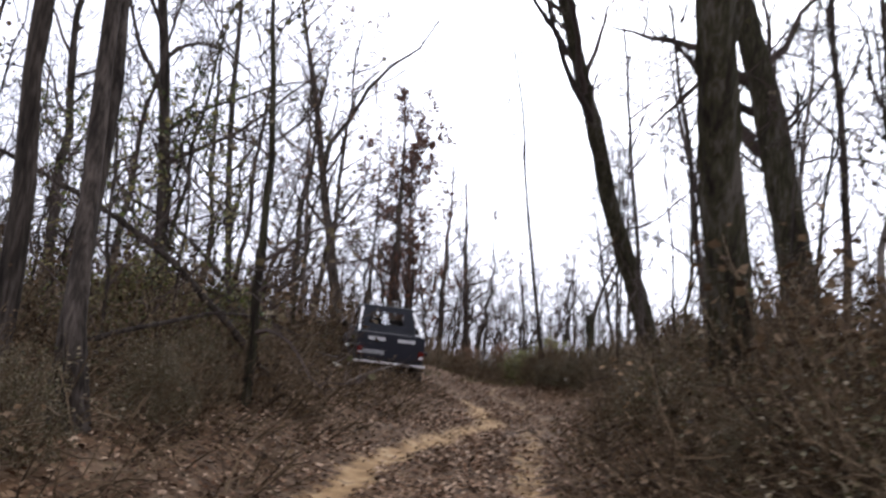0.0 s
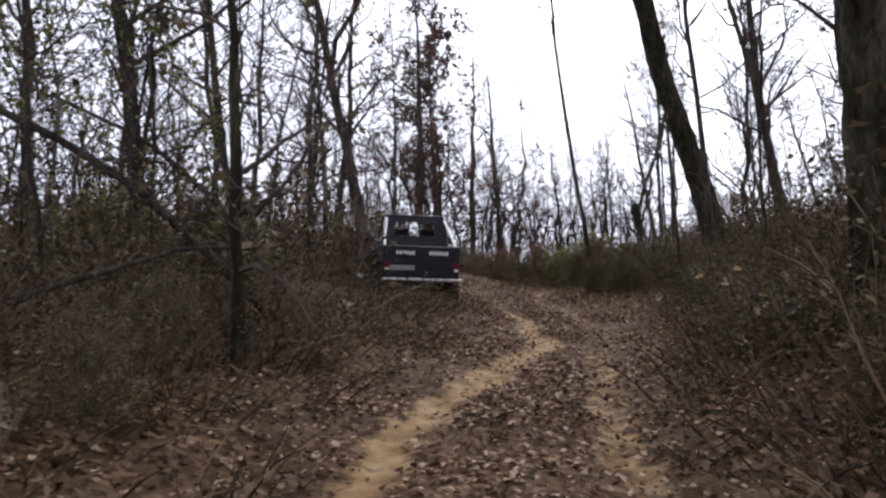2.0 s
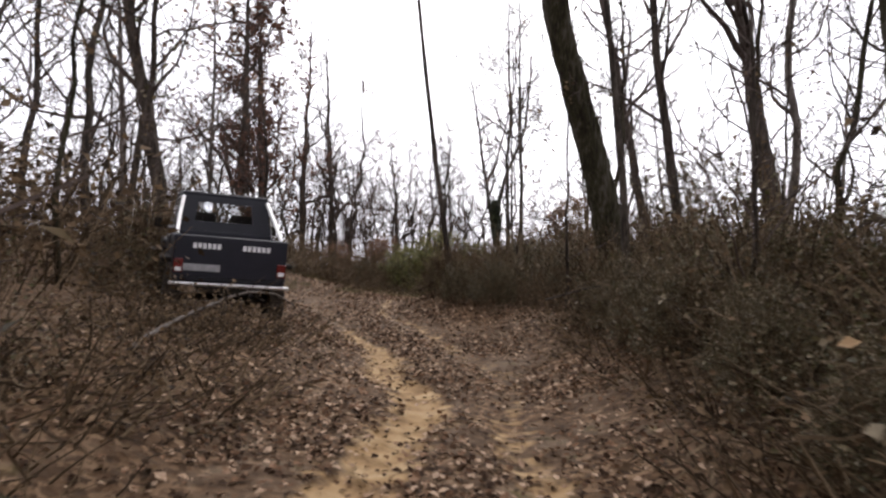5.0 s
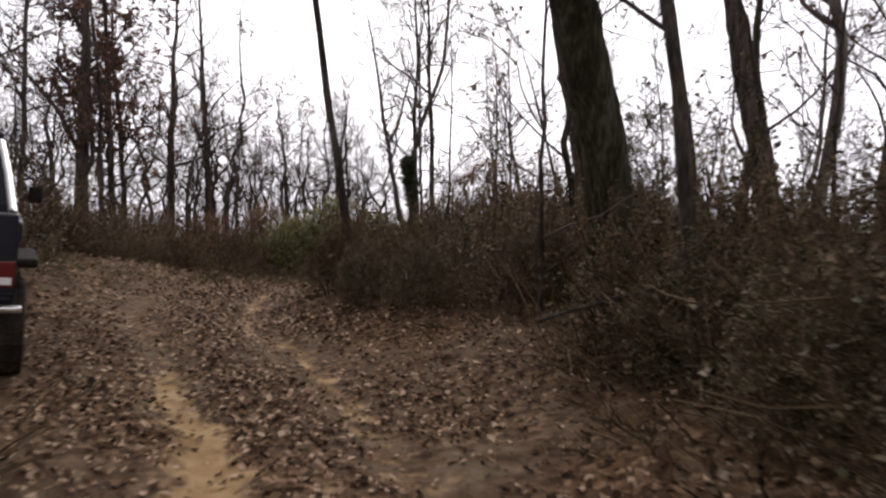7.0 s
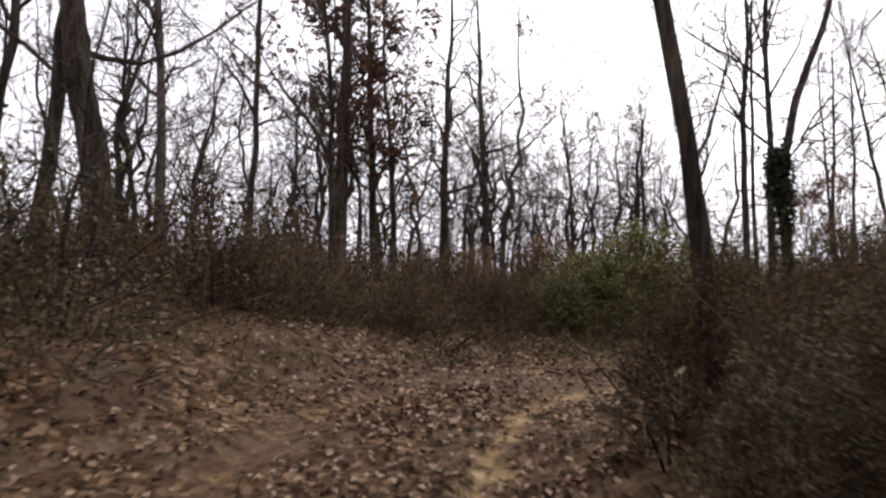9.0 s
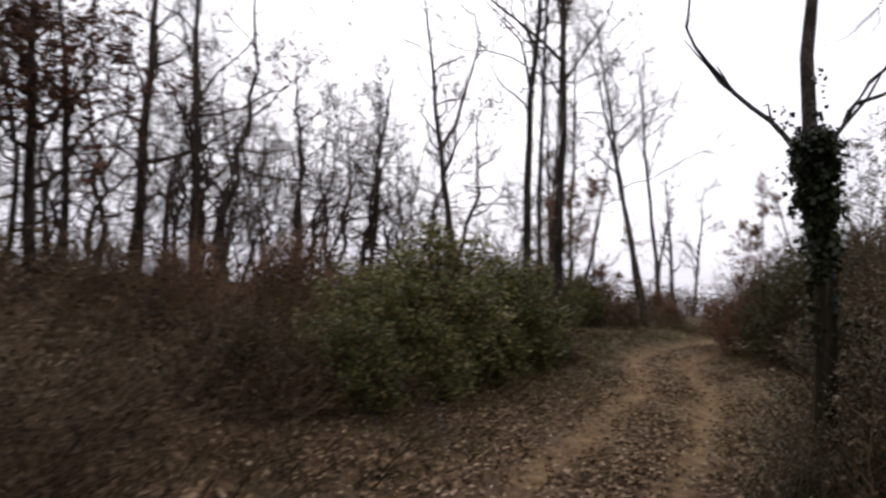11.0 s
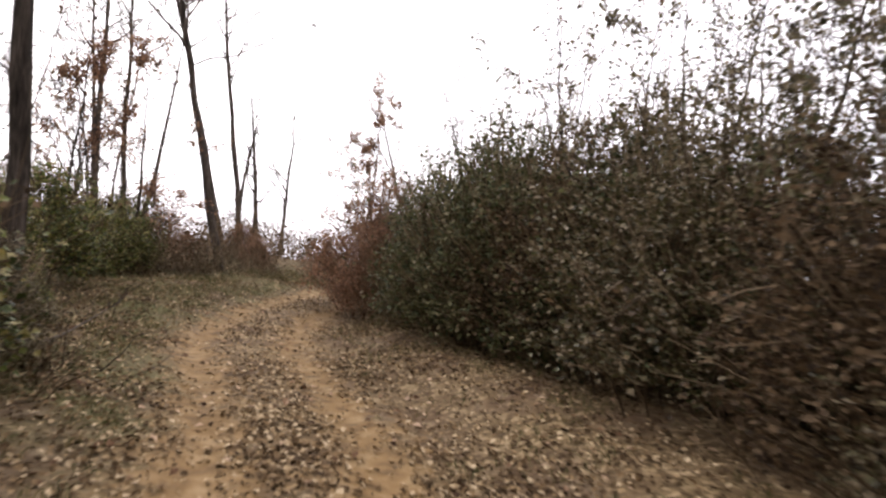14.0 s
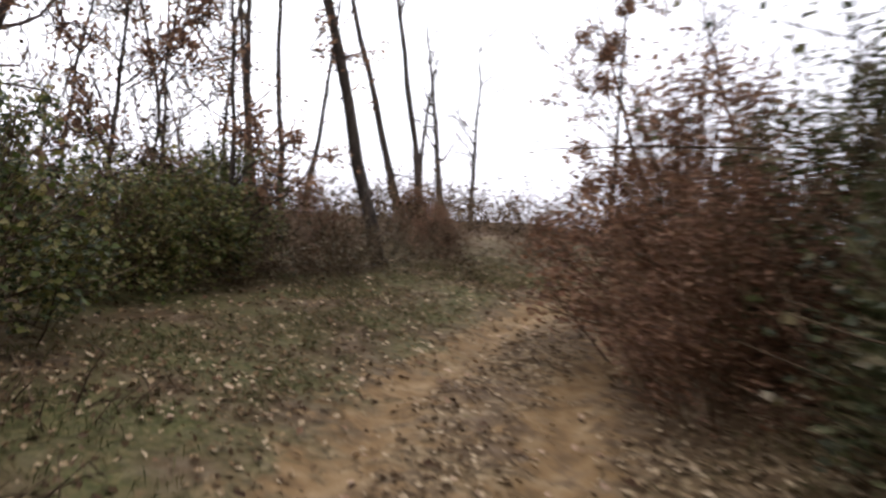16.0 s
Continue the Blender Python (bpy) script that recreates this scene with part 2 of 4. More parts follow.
# ---- the lie of the land ----
TRAIL = np.array([(0.3, -45, -0.5), (0.1, -6, 0.15), (0, -2, 0.3), (0, 0, 0.38), (-0.1, 3, 0.52), (0.0, 7, 0.7), (0.45, 9.6, 0.8), (1.2, 12.5, 0.87),
                  (1.65, 14.5, 0.9), (1.85, 16.3, 0.95), (1.7, 18.2, 1.02), (1.3, 20.2, 1.14), (1.05, 21.4, 1.2), (1.6, 23.2, 1.25), (2.6, 24.9, 1.2), (4.3, 27.4, 1.02),
                  (6.8, 30.1, 0.88), (9.5, 33.1, 0.8), (11, 34.8, 0.77), (12.3, 36.9, 0.76), (14.2, 39.4, 0.76), (16.5, 41.2, 0.8), (19.5, 42.9, 0.92), (24, 44, 1.0), (36, 45, 0.2), (70, 47, -6)])


def smooth_line(p, step=0.2):
    """Points at even steps along a smooth curve through p."""
    q = np.vstack([2 * p[0] - p[1], p, 2 * p[-1] - p[-2]])
    rows = []
    for i in range(1, len(q) - 2):
        k = max(2, int(np.linalg.norm(q[i + 1] - q[i]) / step))
        t = np.linspace(0, 1, k, endpoint=False)[:, None]
        a, b, c, d = q[i - 1], q[i], q[i + 1], q[i + 2]
        rows.append(0.5 * (2 * b + (c - a) * t + (2 * a - 5 * b + 4 * c - d) * t ** 2 + (3 * b - a - 3 * c + d) * t ** 3))
    return np.vstack(rows)


LINE = smooth_line(TRAIL)
WAY = np.gradient(LINE[:, :2], axis=0)
WAY /= np.linalg.norm(WAY, axis=1)[:, None]


def trail_at(x, y):
    """Distance to the trail's middle (right of it positive), its height and the y of the nearest point."""
    x, y = np.atleast_1d(np.asarray(x, float)), np.atleast_1d(np.asarray(y, float))
    d, z, yy = np.empty(len(x)), np.empty(len(x)), np.empty(len(x))
    for s in range(0, len(x), 4000):
        dx, dy = x[s:s + 4000, None] - LINE[:, 0], y[s:s + 4000, None] - LINE[:, 1]
        r2 = dx * dx + dy * dy
        i = r2.argmin(1)
        k = np.arange(len(i))
        side = np.sign(WAY[i, 1] * dx[k, i] - WAY[i, 0] * dy[k, i])
        d[s:s + 4000] = side * np.sqrt(r2[k, i])
        w = np.exp(-(r2 - r2.min(1)[:, None]) / (0.4 + 0.12 * r2.min(1)[:, None]))
        z[s:s + 4000], yy[s:s + 4000] = (w * LINE[:, 2]).sum(1) / w.sum(1), LINE[i, 1]
    return d, z, yy


def step(a, b, x):
    t = np.clip((x - a) / (b - a), 0, 1)
    return t * t * (3 - 2 * t)


def waves(x, y, s):
    return (np.sin(x * s + 1.3 + 0.7 * np.sin(y * s * 0.6)) + np.sin(y * s * 1.13 + 0.4 + 0.9 * np.sin(x * s * 0.8)) + np.sin((x + y) * s * 0.77 + 2.1)) / 3


RUT_LEFT = np.array([(-45, -0.62), (5, -0.66), (7.3, -0.62), (8.1, -0.47), (9.0, -0.42), (10.3, -0.33), (11.4, -0.14), (12.4, -0.14), (13.2, -0.25), (14.0, -0.55), (15.0, -0.65), (16.3, -0.85), (17.5, -0.93), (20, -0.75), (25, -0.62), (50, -0.62)])
RUT_RIGHT = np.array([(-45, 0.7), (4, 0.9), (8.0, 1.05), (9.3, 0.88), (10.4, 0.86), (12.4, 0.62), (13.9, 0.76), (14.7, 0.7), (15.2, 0.46), (16.0, 0.3), (17.2, 0.38), (18.4, 0.46), (19.8, 0.34), (20.5, 0.55), (21.2, 0.8), (22.8, 0.74), (24.2, 0.48), (27, 0.64), (50, 0.66)])


def ruts(d, y):
    """How far a place lies from the left and from the right rut, which wind up the track."""
    wander = 0.05 * np.sin(y * 2.1) + 0.03 * np.sin(y * 4.7 + 1)
    return np.abs(d - np.interp(y, *RUT_LEFT.T) - wander), np.abs(d - np.interp(y, *RUT_RIGHT.T) - 0.7 * wander)


def height(x, y):
    x, y = np.atleast_1d(np.asarray(x, float)), np.atleast_1d(np.asarray(y, float))
    d, z, yy = trail_at(x, y)
    a = np.abs(d)
    early = 1 - step(23, 28, yy)
    bank = (0.12 + 0.26 * early) * step(1.0, 2.3, a) + (0.1 + 0.25 * early) * step(2.2, 6, a)
    bank = bank * (1 - 0.9 * step(15.2, 16.6, yy) * (1 - step(20.4, 22, yy)) * (d < 0) * (1 - step(3.8, 5.6, a)))
    bank = bank + (0.4 - 0.25 * step(11, 15, yy)) * step(1.7, 5.0, d) * early * step(4, 9, yy) + 0.22 * step(1.2, 2.6, d) * (1 - early)
    left, right = ruts(d, yy)
    cut = -0.07 * np.exp(-(left / 0.2) ** 2) - 0.05 * np.exp(-(right / 0.2) ** 2)
    rough = 0.035 * waves(x, y, 2.3) * step(0.2, 1.2, a) + 0.005 * waves(x + 0.4 * y, y - 0.4 * x, 7.3) + 0.12 * waves(x, y, 0.55) * step(2, 6, a)
    fall = -12 * step(16, 75, a) - 130 * step(70, 1600, a)
    return z + bank + cut + rough + fall


def ground_z(x, y):
    return float(height(x, y)[0])


def spread(lo, hi, fine, far, grow=1.22):
    mid = np.arange(lo, hi + fine / 2, fine)
    out, s = [], fine
    reach = 0.0
    while reach < far:
        s *= grow
        reach += s
        out.append(reach)
    return np.concatenate([lo - np.array(out)[::-1], mid, hi + np.array(out)])


def part(name, data, mat, parent=None, label=""):
    """Links one mesh object, from (verts, faces) or a bmesh, under a thing or a part."""
    me = bpy.data.meshes.new(name)
    if isinstance(data, bmesh.types.BMesh):
        data.to_mesh(me)
        data.free()
    else:
        v, f = data
        me.from_pydata(v, [], f)
    for mt in (mat if isinstance(mat, (list, tuple)) else [mat]):
        me.materials.append(mt)
    ob = new(name, me)
    ob.parent = parent
    if label:
        ob["label"] = label
    return ob


def quads(verts, quad):
    """A mesh from arrays of corners and of four-cornered faces, fast."""
    return [tuple(v) for v in np.round(verts, 5).tolist()], [tuple(q) for q in quad.tolist()]


gx, gy = spread(-4, 18, 0.13, 2600, 1.28), spread(-1, 44, 0.13, 2600, 1.28)
GX, GY = np.meshgrid(gx, gy)
fx, fy = GX.ravel(), GY.ravel()
gz = height(fx, fy)
nx, ny = len(gx), len(gy)
ids = np.arange(nx * ny).reshape(ny, nx)
gq = np.stack([ids[:-1, :-1], ids[:-1, 1:], ids[1:, 1:], ids[1:, :-1]], -1).reshape(-1, 4)
ground = part("ground", quads(np.stack([fx, fy, gz], 1), gq), ground_material())
tagged(ground, "leaf-littered forest floor with a rutted clay track", "ground", kind="structure")
ground.data.polygons.foreach_set("use_smooth", np.ones(len(gq), bool))
dd, _, yy = trail_at(fx, fy)
lr, rr = ruts(dd, yy)
late = step(22, 27, yy)
narrow = step(15, 18, yy) * (1 - step(24, 27, yy))
clay = np.exp(-(lr / (0.24 - 0.1 * narrow + 0.12 * late + 0.08 * step(8, 10, yy) * (1 - step(14, 16, yy)))) ** 2) * (0.95 - 0.36 * late) * (1 - 0.6 * step(17.3, 19, yy) * (1 - step(24, 27, yy)))
clay = clay + np.exp(-(rr / (0.3 - 0.18 * narrow + 0.06 * late)) ** 2) * (0.42 + 0.14 * late + 0.3 * narrow + 0.24 * (1 - step(10, 13, yy)))
clay = clay + step(27, 31, yy) * 0.12 * (1 - step(0.9, 1.6, np.abs(dd))) + 0.3 * step(31, 34, yy) * (1 - step(1.1, 2.0, np.abs(dd))) - 0.1
clay = clay * (1 - 0.3 * step(33, 36, yy))
for key, values in (("clay", clay), ("mud", step(23, 28, yy)), ("moss", 0.75 * step(32, 36, yy) * step(0.4, 1.3, -dd) * (1 - step(4, 7, -dd))), ("hue", np.clip(step(27, 34, yy) * (1 - 0.85 * step(4.5, 8, np.abs(dd))) + 0.15, 0, 1))):
    at = ground.data.attributes.new(key, "FLOAT", "POINT")
    at.data.foreach_set("value", values.astype(np.float32))


GZ = gz.reshape(ny, nx)


def sheet_z(x, y):
    """The height of the ground's own sheet, between its corners."""
    i, j = np.clip(np.searchsorted(gx, x) - 1, 0, nx - 2), np.clip(np.searchsorted(gy, y) - 1, 0, ny - 2)
    u, v = (x - gx[i]) / (gx[i + 1] - gx[i]), (y - gy[j]) / (gy[j + 1] - gy[j])
    return GZ[j, i] * (1 - u) * (1 - v) + GZ[j, i + 1] * u * (1 - v) + GZ[j + 1, i] * (1 - u) * v + GZ[j + 1, i + 1] * u * v


# ---- growing things ----
class Growth:
    """Collects tubes and leaves into one mesh."""

    def __init__(self):
        self.v, self.f, self.n = [], [], 0

    def tube(self, pts, radii, sides):
        pts, radii = np.asarray(pts, float), np.asarray(radii, float)
        k = len(pts)
        way = np.gradient(pts, axis=0)
        way /= np.linalg.norm(way, axis=1)[:, None] + 1e-9
        side = np.cross(way, (0.31, 0.87, 0.39))
        side /= np.linalg.norm(side, axis=1)[:, None] + 1e-9
        up = np.cross(way, side)
        ang = np.arange(sides) * 2 * np.pi / sides
        wide = radii[:, :, None] if radii.ndim == 2 else radii[:, None, None]
        ring = pts[:, None] + wide * (np.cos(ang)[None, :, None] * side[:, None] + np.sin(ang)[None, :, None] * up[:, None])
        idx = self.n + np.arange(k * sides).reshape(k, sides)
        nxt = np.roll(idx, -1, 1)
        self.v.append(ring.reshape(-1, 3))
        self.f.append(np.stack([idx[:-1], nxt[:-1], nxt[1:], idx[1:]], -1).reshape(-1, 4))
        self.n += k * sides

    def leaves(self, at, size, rng, droop=0.3, flat=0.6, wide=0.45):
        """One folded leaf, a diamond of four corners, at every place."""
        at = np.asarray(at, float)
        k = len(at)
        if not k:
            return
        a = rng.uniform(0, 2 * np.pi, k)
        long = np.stack([np.cos(a), np.sin(a), rng.normal(-droop, 0.35, k)], 1)
        long /= np.linalg.norm(long, axis=1)[:, None]
        nor = np.stack([rng.normal(0, 1 - flat, k), rng.normal(0, 1 - flat, k), np.ones(k)], 1)
        wide_way = np.cross(long, nor)
        wide_way /= np.linalg.norm(wide_way, axis=1)[:, None] + 1e-9
        s = size * rng.uniform(0.6, 1.3, k)[:, None]
        nor = np.cross(wide_way, long)
        c = np.stack([at, at + long * s * 0.5 + wide_way * s * wide + nor * s * 0.12, at + long * s, at + long * s * 0.5 - wide_way * s * wide + nor * s * 0.12], 1)
        self.v.append(c.reshape(-1, 3))
        self.f.append(self.n + np.arange(4 * k).reshape(k, 4))
        self.n += 4 * k

    def mesh(self):
        return quads(np.vstack(self.v), np.vstack(self.f))


def limb(rng, start, way, length, r0, r1, k, wobble, lift):
    """Points and radii of a bending limb."""
    pts, w, p = [np.array(start)], np.array(way, float), np.array(start, float)
    for _ in range(k):
        w = w + rng.normal(0, wobble, 3) + np.array((0, 0, lift))
        w /= np.linalg.norm(w)
        p = p + w * length / k
        pts.append(p.copy())
    return np.array(pts), np.linspace(r0, r1, k + 1), w


def bare_tree(seed, tall, thick, lean=(0, 0), first=0.35, limbs=13, crook=0.05, reach=0.28, leaves=0, leaf_mat=None, leaf_size=0.11,
              bark=None, label="tall bare winter tree with grey-brown bark", name="bare_tree", fork=False, twigs=4, climb=(0.25, 1.1)):
    """A leafless tree in its own frame: a tapered, leaning trunk, limbs, branches and twigs."""
    rng = np.random.default_rng(seed)
    tree = tagged(new(name), label, "tree", group="bare trees of the wood" if name == "bare_tree" else "saplings in the brush")
    trunk, crown, leafage = Growth(), Growth(), []
    k = 14
    t = np.linspace(0, 1, k + 1)
    sway = np.cumsum(rng.normal(0, crook, (k + 1, 2)), 0) * tall / k
    sway -= sway[0]
    stem = np.stack([lean[0] * tall * t + sway[:, 0], lean[1] * tall * t + sway[:, 1], tall * t - 0.25], 1)
    rad = thick / 2 * ((1 - t) ** 0.8 * 0.93 + 0.07)
    rad[0] *= 1.55 if thick > 0.2 else 1.25
    rad[1] *= 1.05
    big = thick >= 0.38
    rings, sides = (70, 22) if big else (29, 9)
    dense = np.linspace(0, 1, rings) ** (1.5 if big else 1.0)
    fine = np.stack([np.interp(dense, t, stem[:, i]) for i in range(3)], 1)
    if not big:
        fine[1] = fine[0] + (fine[2] - fine[0]) * 0.25
    frad = np.interp(dense, t, rad) * (1 + rng.normal(0, 0.02 if big else 0.035, rings))
    if big:
        ang = np.arange(sides) * 2 * np.pi / sides
        plates = rng.normal(0, 0.05, (rings, sides)) + np.repeat(rng.normal(0, 0.04, (rings // 5 + 1, sides)), 5, 0)[:rings]
        flare = np.exp(-dense * tall / 0.5)[:, None] * 0.22 * np.sin(ang * 5 + seed)[None]
        frad = frad[:, None] * (1 + plates + flare)
    trunk.tube(fine, frad, sides)
    boughs = []
    for i in range(limbs):
        h = first + (1 - first) * ((i + rng.uniform(0, 0.8)) / limbs) * 0.96
        p = np.array([np.interp(h, t, stem[:, j]) for j in range(3)])
        r = np.interp(h, t, rad)
        a = rng.uniform(0, 2 * np.pi)
        rise = rng.uniform(*climb) + h * 0.5
        way = np.array((np.cos(a), np.sin(a), rise))
        boughs.append((p, way / np.linalg.norm(way), tall * reach * rng.uniform(0.55, 1.15) * (1.15 - 0.55 * h), r * rng.uniform(0.35, 0.6)))
    if fork:
        p = np.array([np.interp(0.45, t, stem[:, j]) for j in range(3)])
        boughs.append((p, np.array((0.3, -0.1, 0.95)), tall * 0.5, np.interp(0.45, t, rad) * 0.8))
    for p, way, length, r in boughs:
        pts, rr_, _ = limb(rng, p, way, length, r, max(0.006, r * 0.22), 6, 0.23 if climb[0] > 0 else 0.4, 0.06)
        crown.tube(pts, rr_, 6 if tall > 8 else 4)
        for _ in range(int(rng.integers(4, 7)) if tall > 8 else 4):
            u = rng.uniform(0.2, 1)
            q = np.array([np.interp(u * 6, range(7), pts[:, j]) for j in range(3)])
            w2 = way + rng.normal(0, 0.65, 3) + np.array((0, 0, 0.25))
            l2 = length * rng.uniform(0.25, 0.55)
            r2 = max(0.006, r * 0.32 * (1.1 - u * 0.6))
            p2, rr2, w3 = limb(rng, q, w2 / np.linalg.norm(w2), l2, r2, 0.006, 4, 0.3, 0.06)
            crown.tube(p2, rr2, 3)
            for _ in range(twigs):
                u2 = rng.uniform(0.2, 1)
                q2 = np.array([np.interp(u2 * 4, range(5), p2[:, j]) for j in range(3)])
                w4 = w3 + rng.normal(0, 0.75, 3)
                p3, rr3, _ = limb(rng, q2, w4 / np.linalg.norm(w4), l2 * rng.uniform(0.35, 0.8), 0.009, 0.004, 2, 0.3, 0.04)
                crown.tube(p3, rr3, 3)
                leafage.append(p3[1:])
    part("trunk", trunk.mesh(), bark or BARK, tree)
    part("crown", crown.mesh(), TWIG, tree)
    if leaves:
        spots = np.vstack(leafage)
        pick = spots[rng.integers(0, len(spots), leaves)] + rng.normal(0, 0.05, (leaves, 3))
        g = Growth()
        g.leaves(pick, leaf_size, rng, droop=0.6, flat=0.2)
        part("foliage", g.mesh(), leaf_mat or LEAF_DRY, tree, "withered leaves still hanging on the twigs")
    return tree


def bush(seed, tall, wide, stems, leaves, leaf_mat, leaf_size, label, name="bramble_bush", dome=True, arch=0.0, stem_mat=None, side_twigs=4):
    """A many-stemmed shrub: stems from one root, side twigs and single leaves, denser towards the outside."""
    rng = np.random.default_rng(seed)
    b = tagged(new(name), label, "bush", group={"bramble_bush": "brambles along the track", "evergreen_shrub": "evergreen shrubs beside the track", "withered_shrub": "withered shrubs beside the track"}.get(name, ""))
    g, spots = Growth(), []
    for _ in range(stems):
        a, s = rng.uniform(0, 2 * np.pi), np.sqrt(rng.uniform(0, 1))
        foot = np.array((np.cos(a), np.sin(a), 0)) * wide * (0.28 if leaves > 3000 else 0.45) * s * rng.uniform(0.5, 1.0)
        foot[2] = -0.12
        way = np.array((np.cos(a) * s * (0.6 + arch), np.sin(a) * s * (0.6 + arch), 1.0))
        l1 = tall * rng.uniform(0.6, 1.08) * (1.0 - (0.5 if leaves > 3000 else 0.3) * s)
        pts, rr_, w = limb(rng, foot, way / np.linalg.norm(way), l1, rng.uniform(0.005, 0.013), 0.003, 5, 0.1 + arch * 0.12, -arch * 0.22)
        g.tube(pts, rr_, 3)
        for _ in range(side_twigs):
            u = rng.uniform(0.2, 1.0)
            q = np.array([np.interp(u * 5, range(6), pts[:, j]) for j in range(3)])
            w2 = w + rng.normal(0, 0.8, 3)
            p2, r2, _ = limb(rng, q, w2 / np.linalg.norm(w2), l1 * rng.uniform(0.15, 0.4), 0.006, 0.003, 2, 0.22, 0.0)
            g.tube(p2, r2, 3)
            spots.append(p2)
    spots = np.vstack(spots)
    if dome and leaves:
        k, n = leaves * 9 // 10 if leaves > 3000 else leaves * 5 // 6, 420 if leaves > 3000 else 110
        a, e = rng.uniform(0, 2 * np.pi, n), np.arcsin(rng.uniform(0.1 if leaves > 3000 else 0.02, 1, n))
        shell = rng.uniform(0.35, 1.0, n) ** 0.45 * (0.88 + 0.17 * np.sin(a * 3 + seed) * np.cos(e * 4 + seed) + 0.08 * np.sin(a * 7 + e * 5 + seed) + rng.normal(0, 0.05, n))
        shell = np.minimum(shell, 1.1)
        clump = np.stack([np.cos(a) * np.cos(e) * wide / 2, np.sin(a) * np.cos(e) * wide / 2, np.sin(e) * tall], 1) * shell[:, None]
        clump = clump[np.argsort(-shell)]
        for c in clump[:280 if leaves > 3000 else 60]:
            inner = c * np.array((0.5, 0.5, 0.62))
            mid = (inner + c) / 2 + rng.normal(0, 0.08, 3)
            g.tube(np.array([inner, mid, c * rng.uniform(1.0, 1.16)]), [0.008, 0.006, 0.003], 3)
        ball = clump[rng.integers(n // 9 if leaves > 3000 else 0, n, k)] + rng.normal(0, 0.075 if leaves > 3000 else 0.13, (k, 3))
        pick = np.vstack([ball, spots[rng.integers(0, len(spots), leaves - k)] + rng.normal(0, 0.06, (leaves - k, 3))])
    else:
        pick = spots[rng.integers(0, len(spots), leaves)] + rng.normal(0, 0.05, (leaves, 3))
    part("woody_base", g.mesh(), stem_mat or STEM, b)
    pick = pick[pick[:, 2] > 0.02]
    l = Growth()
    l.leaves(pick, leaf_size, rng, droop=0.3, flat=0.35, wide=0.45 if leaf_mat in (LEAF_GREEN, LEAF_DEEP) else 0.38)
    part("foliage", l.mesh(), leaf_mat, b)
    return b


def put(thing, x, y, turn=0.0, size=1.0, sink=0.0, tip=(0, 0)):
    thing.matrix_basis = pose(x, y, ground_z(x, y) - sink, tip[0], tip[1], turn) @ Matrix.Scale(size, 4)
    return thing


def copy_put(thing, x, y, turn=0.0, size=1.0, sink=0.0, tip=(0, 0)):
    return copy_thing(thing, pose(x, y, ground_z(x, y) - sink, tip[0], tip[1], turn) @ Matrix.Scale(size, 4))


# ---- the trees that stand nearest to the track ----


def stand(x, y, tall, thick, lean, seed, first, bark, lv, label):
    """One tree of its own at its place: height, thickness, lean, seed, first limb, bark, leaves, label."""
    oak, small = seed in (19, 46, 56), seed in (58, 59, 60)
    put(bare_tree(seed, tall, thick, lean, first, limbs=19 if tall > 10 else 13, bark=bark, leaves=lv, leaf_mat=LEAF_OAK if oak else LEAF_RUST if small else LEAF_OLIVE, label=label, leaf_size=0.062 if small else 0.115 if oak else 0.09,
                  fork=seed in (18, 37), twigs=5, crook=0.09 if seed in (54, 55, 42, 34) else 0.045, reach=0.36 if seed in (54, 55, 58, 59, 60) else 0.27), x, y)


stand(3.45, 8.3, 14, 0.5, (-0.24, -0.25), 11, 0.3, BARK_MOSS, 350, "mossy leaning oak trunk close beside the track")
stand(6.4, 12.5, 16, 0.62, (-0.2, 0.0), 12, 0.25, BARK_MOSS, 200, "thick upright mossy tree trunk among brambles")
stand(-2.58, 5.45, 14, 0.17, (-0.15, 0.16), 13, 0.35, BARK, 0, "slim dark trunk of a close pair")
stand(-3.6, 6.25, 14, 0.2, (-0.04, -0.03), 57, 0.35, BARK, 0, "slim dark trunk standing in brush")
stand(-2.35, 5.4, 14, 0.16, (-0.15, 0.16), 14, 0.35, BARK, 0, "slim dark trunk leaning off its neighbour")
stand(5.65, 18.2, 16, 0.52, (-0.38, -0.24), 15, 0.34, BARK_MOSS, 200, "thick leaning tree with mossy dark bark above brush")
stand(12.5, 30.1, 15, 0.38, (-0.26, -0.02), 16, 0.35, BARK, 0, "dark leaning tree rising out of tangled shrubs")
stand(-3.3, 27.5, 15, 0.44, (-0.25, -0.03), 18, 0.3, BARK, 0, "bare tree leaning steeply away from the track")
stand(-2.4, 40.0, 15, 0.48, (-0.03, 0.0), 19, 0.15, BARK, 9500, "upright oak still holding withered rust-brown leaves")
stand(-1.3, 41.0, 13, 0.3, (-0.07, 0.0), 46, 0.2, BARK, 7500, "slim oak still holding withered rust-brown leaves")
stand(12.15, 22.6, 16, 0.55, (-0.08, 0.2), 20, 0.4, BARK, 0, "large bare tree rising over the thicket")
stand(7.2, 18.8, 13, 0.22, (-0.15, 0.1), 22, 0.25, BARK, 200, "slender bare tree above dark brush")
stand(-6.4, 36.5, 14, 0.32, (-0.07, -0.01), 23, 0.35, BARK_PALE, 0, "pale upright bare tree in the woods")
stand(-0.8, 31.2, 8, 0.16, (-0.08, 0.0), 24, 0.25, BARK, 0, "young thin bare tree in brush")
stand(-2.9, 32.7, 12, 0.17, (-0.05, 0.0), 25, 0.3, BARK, 0, "thin dark bare tree in brush")
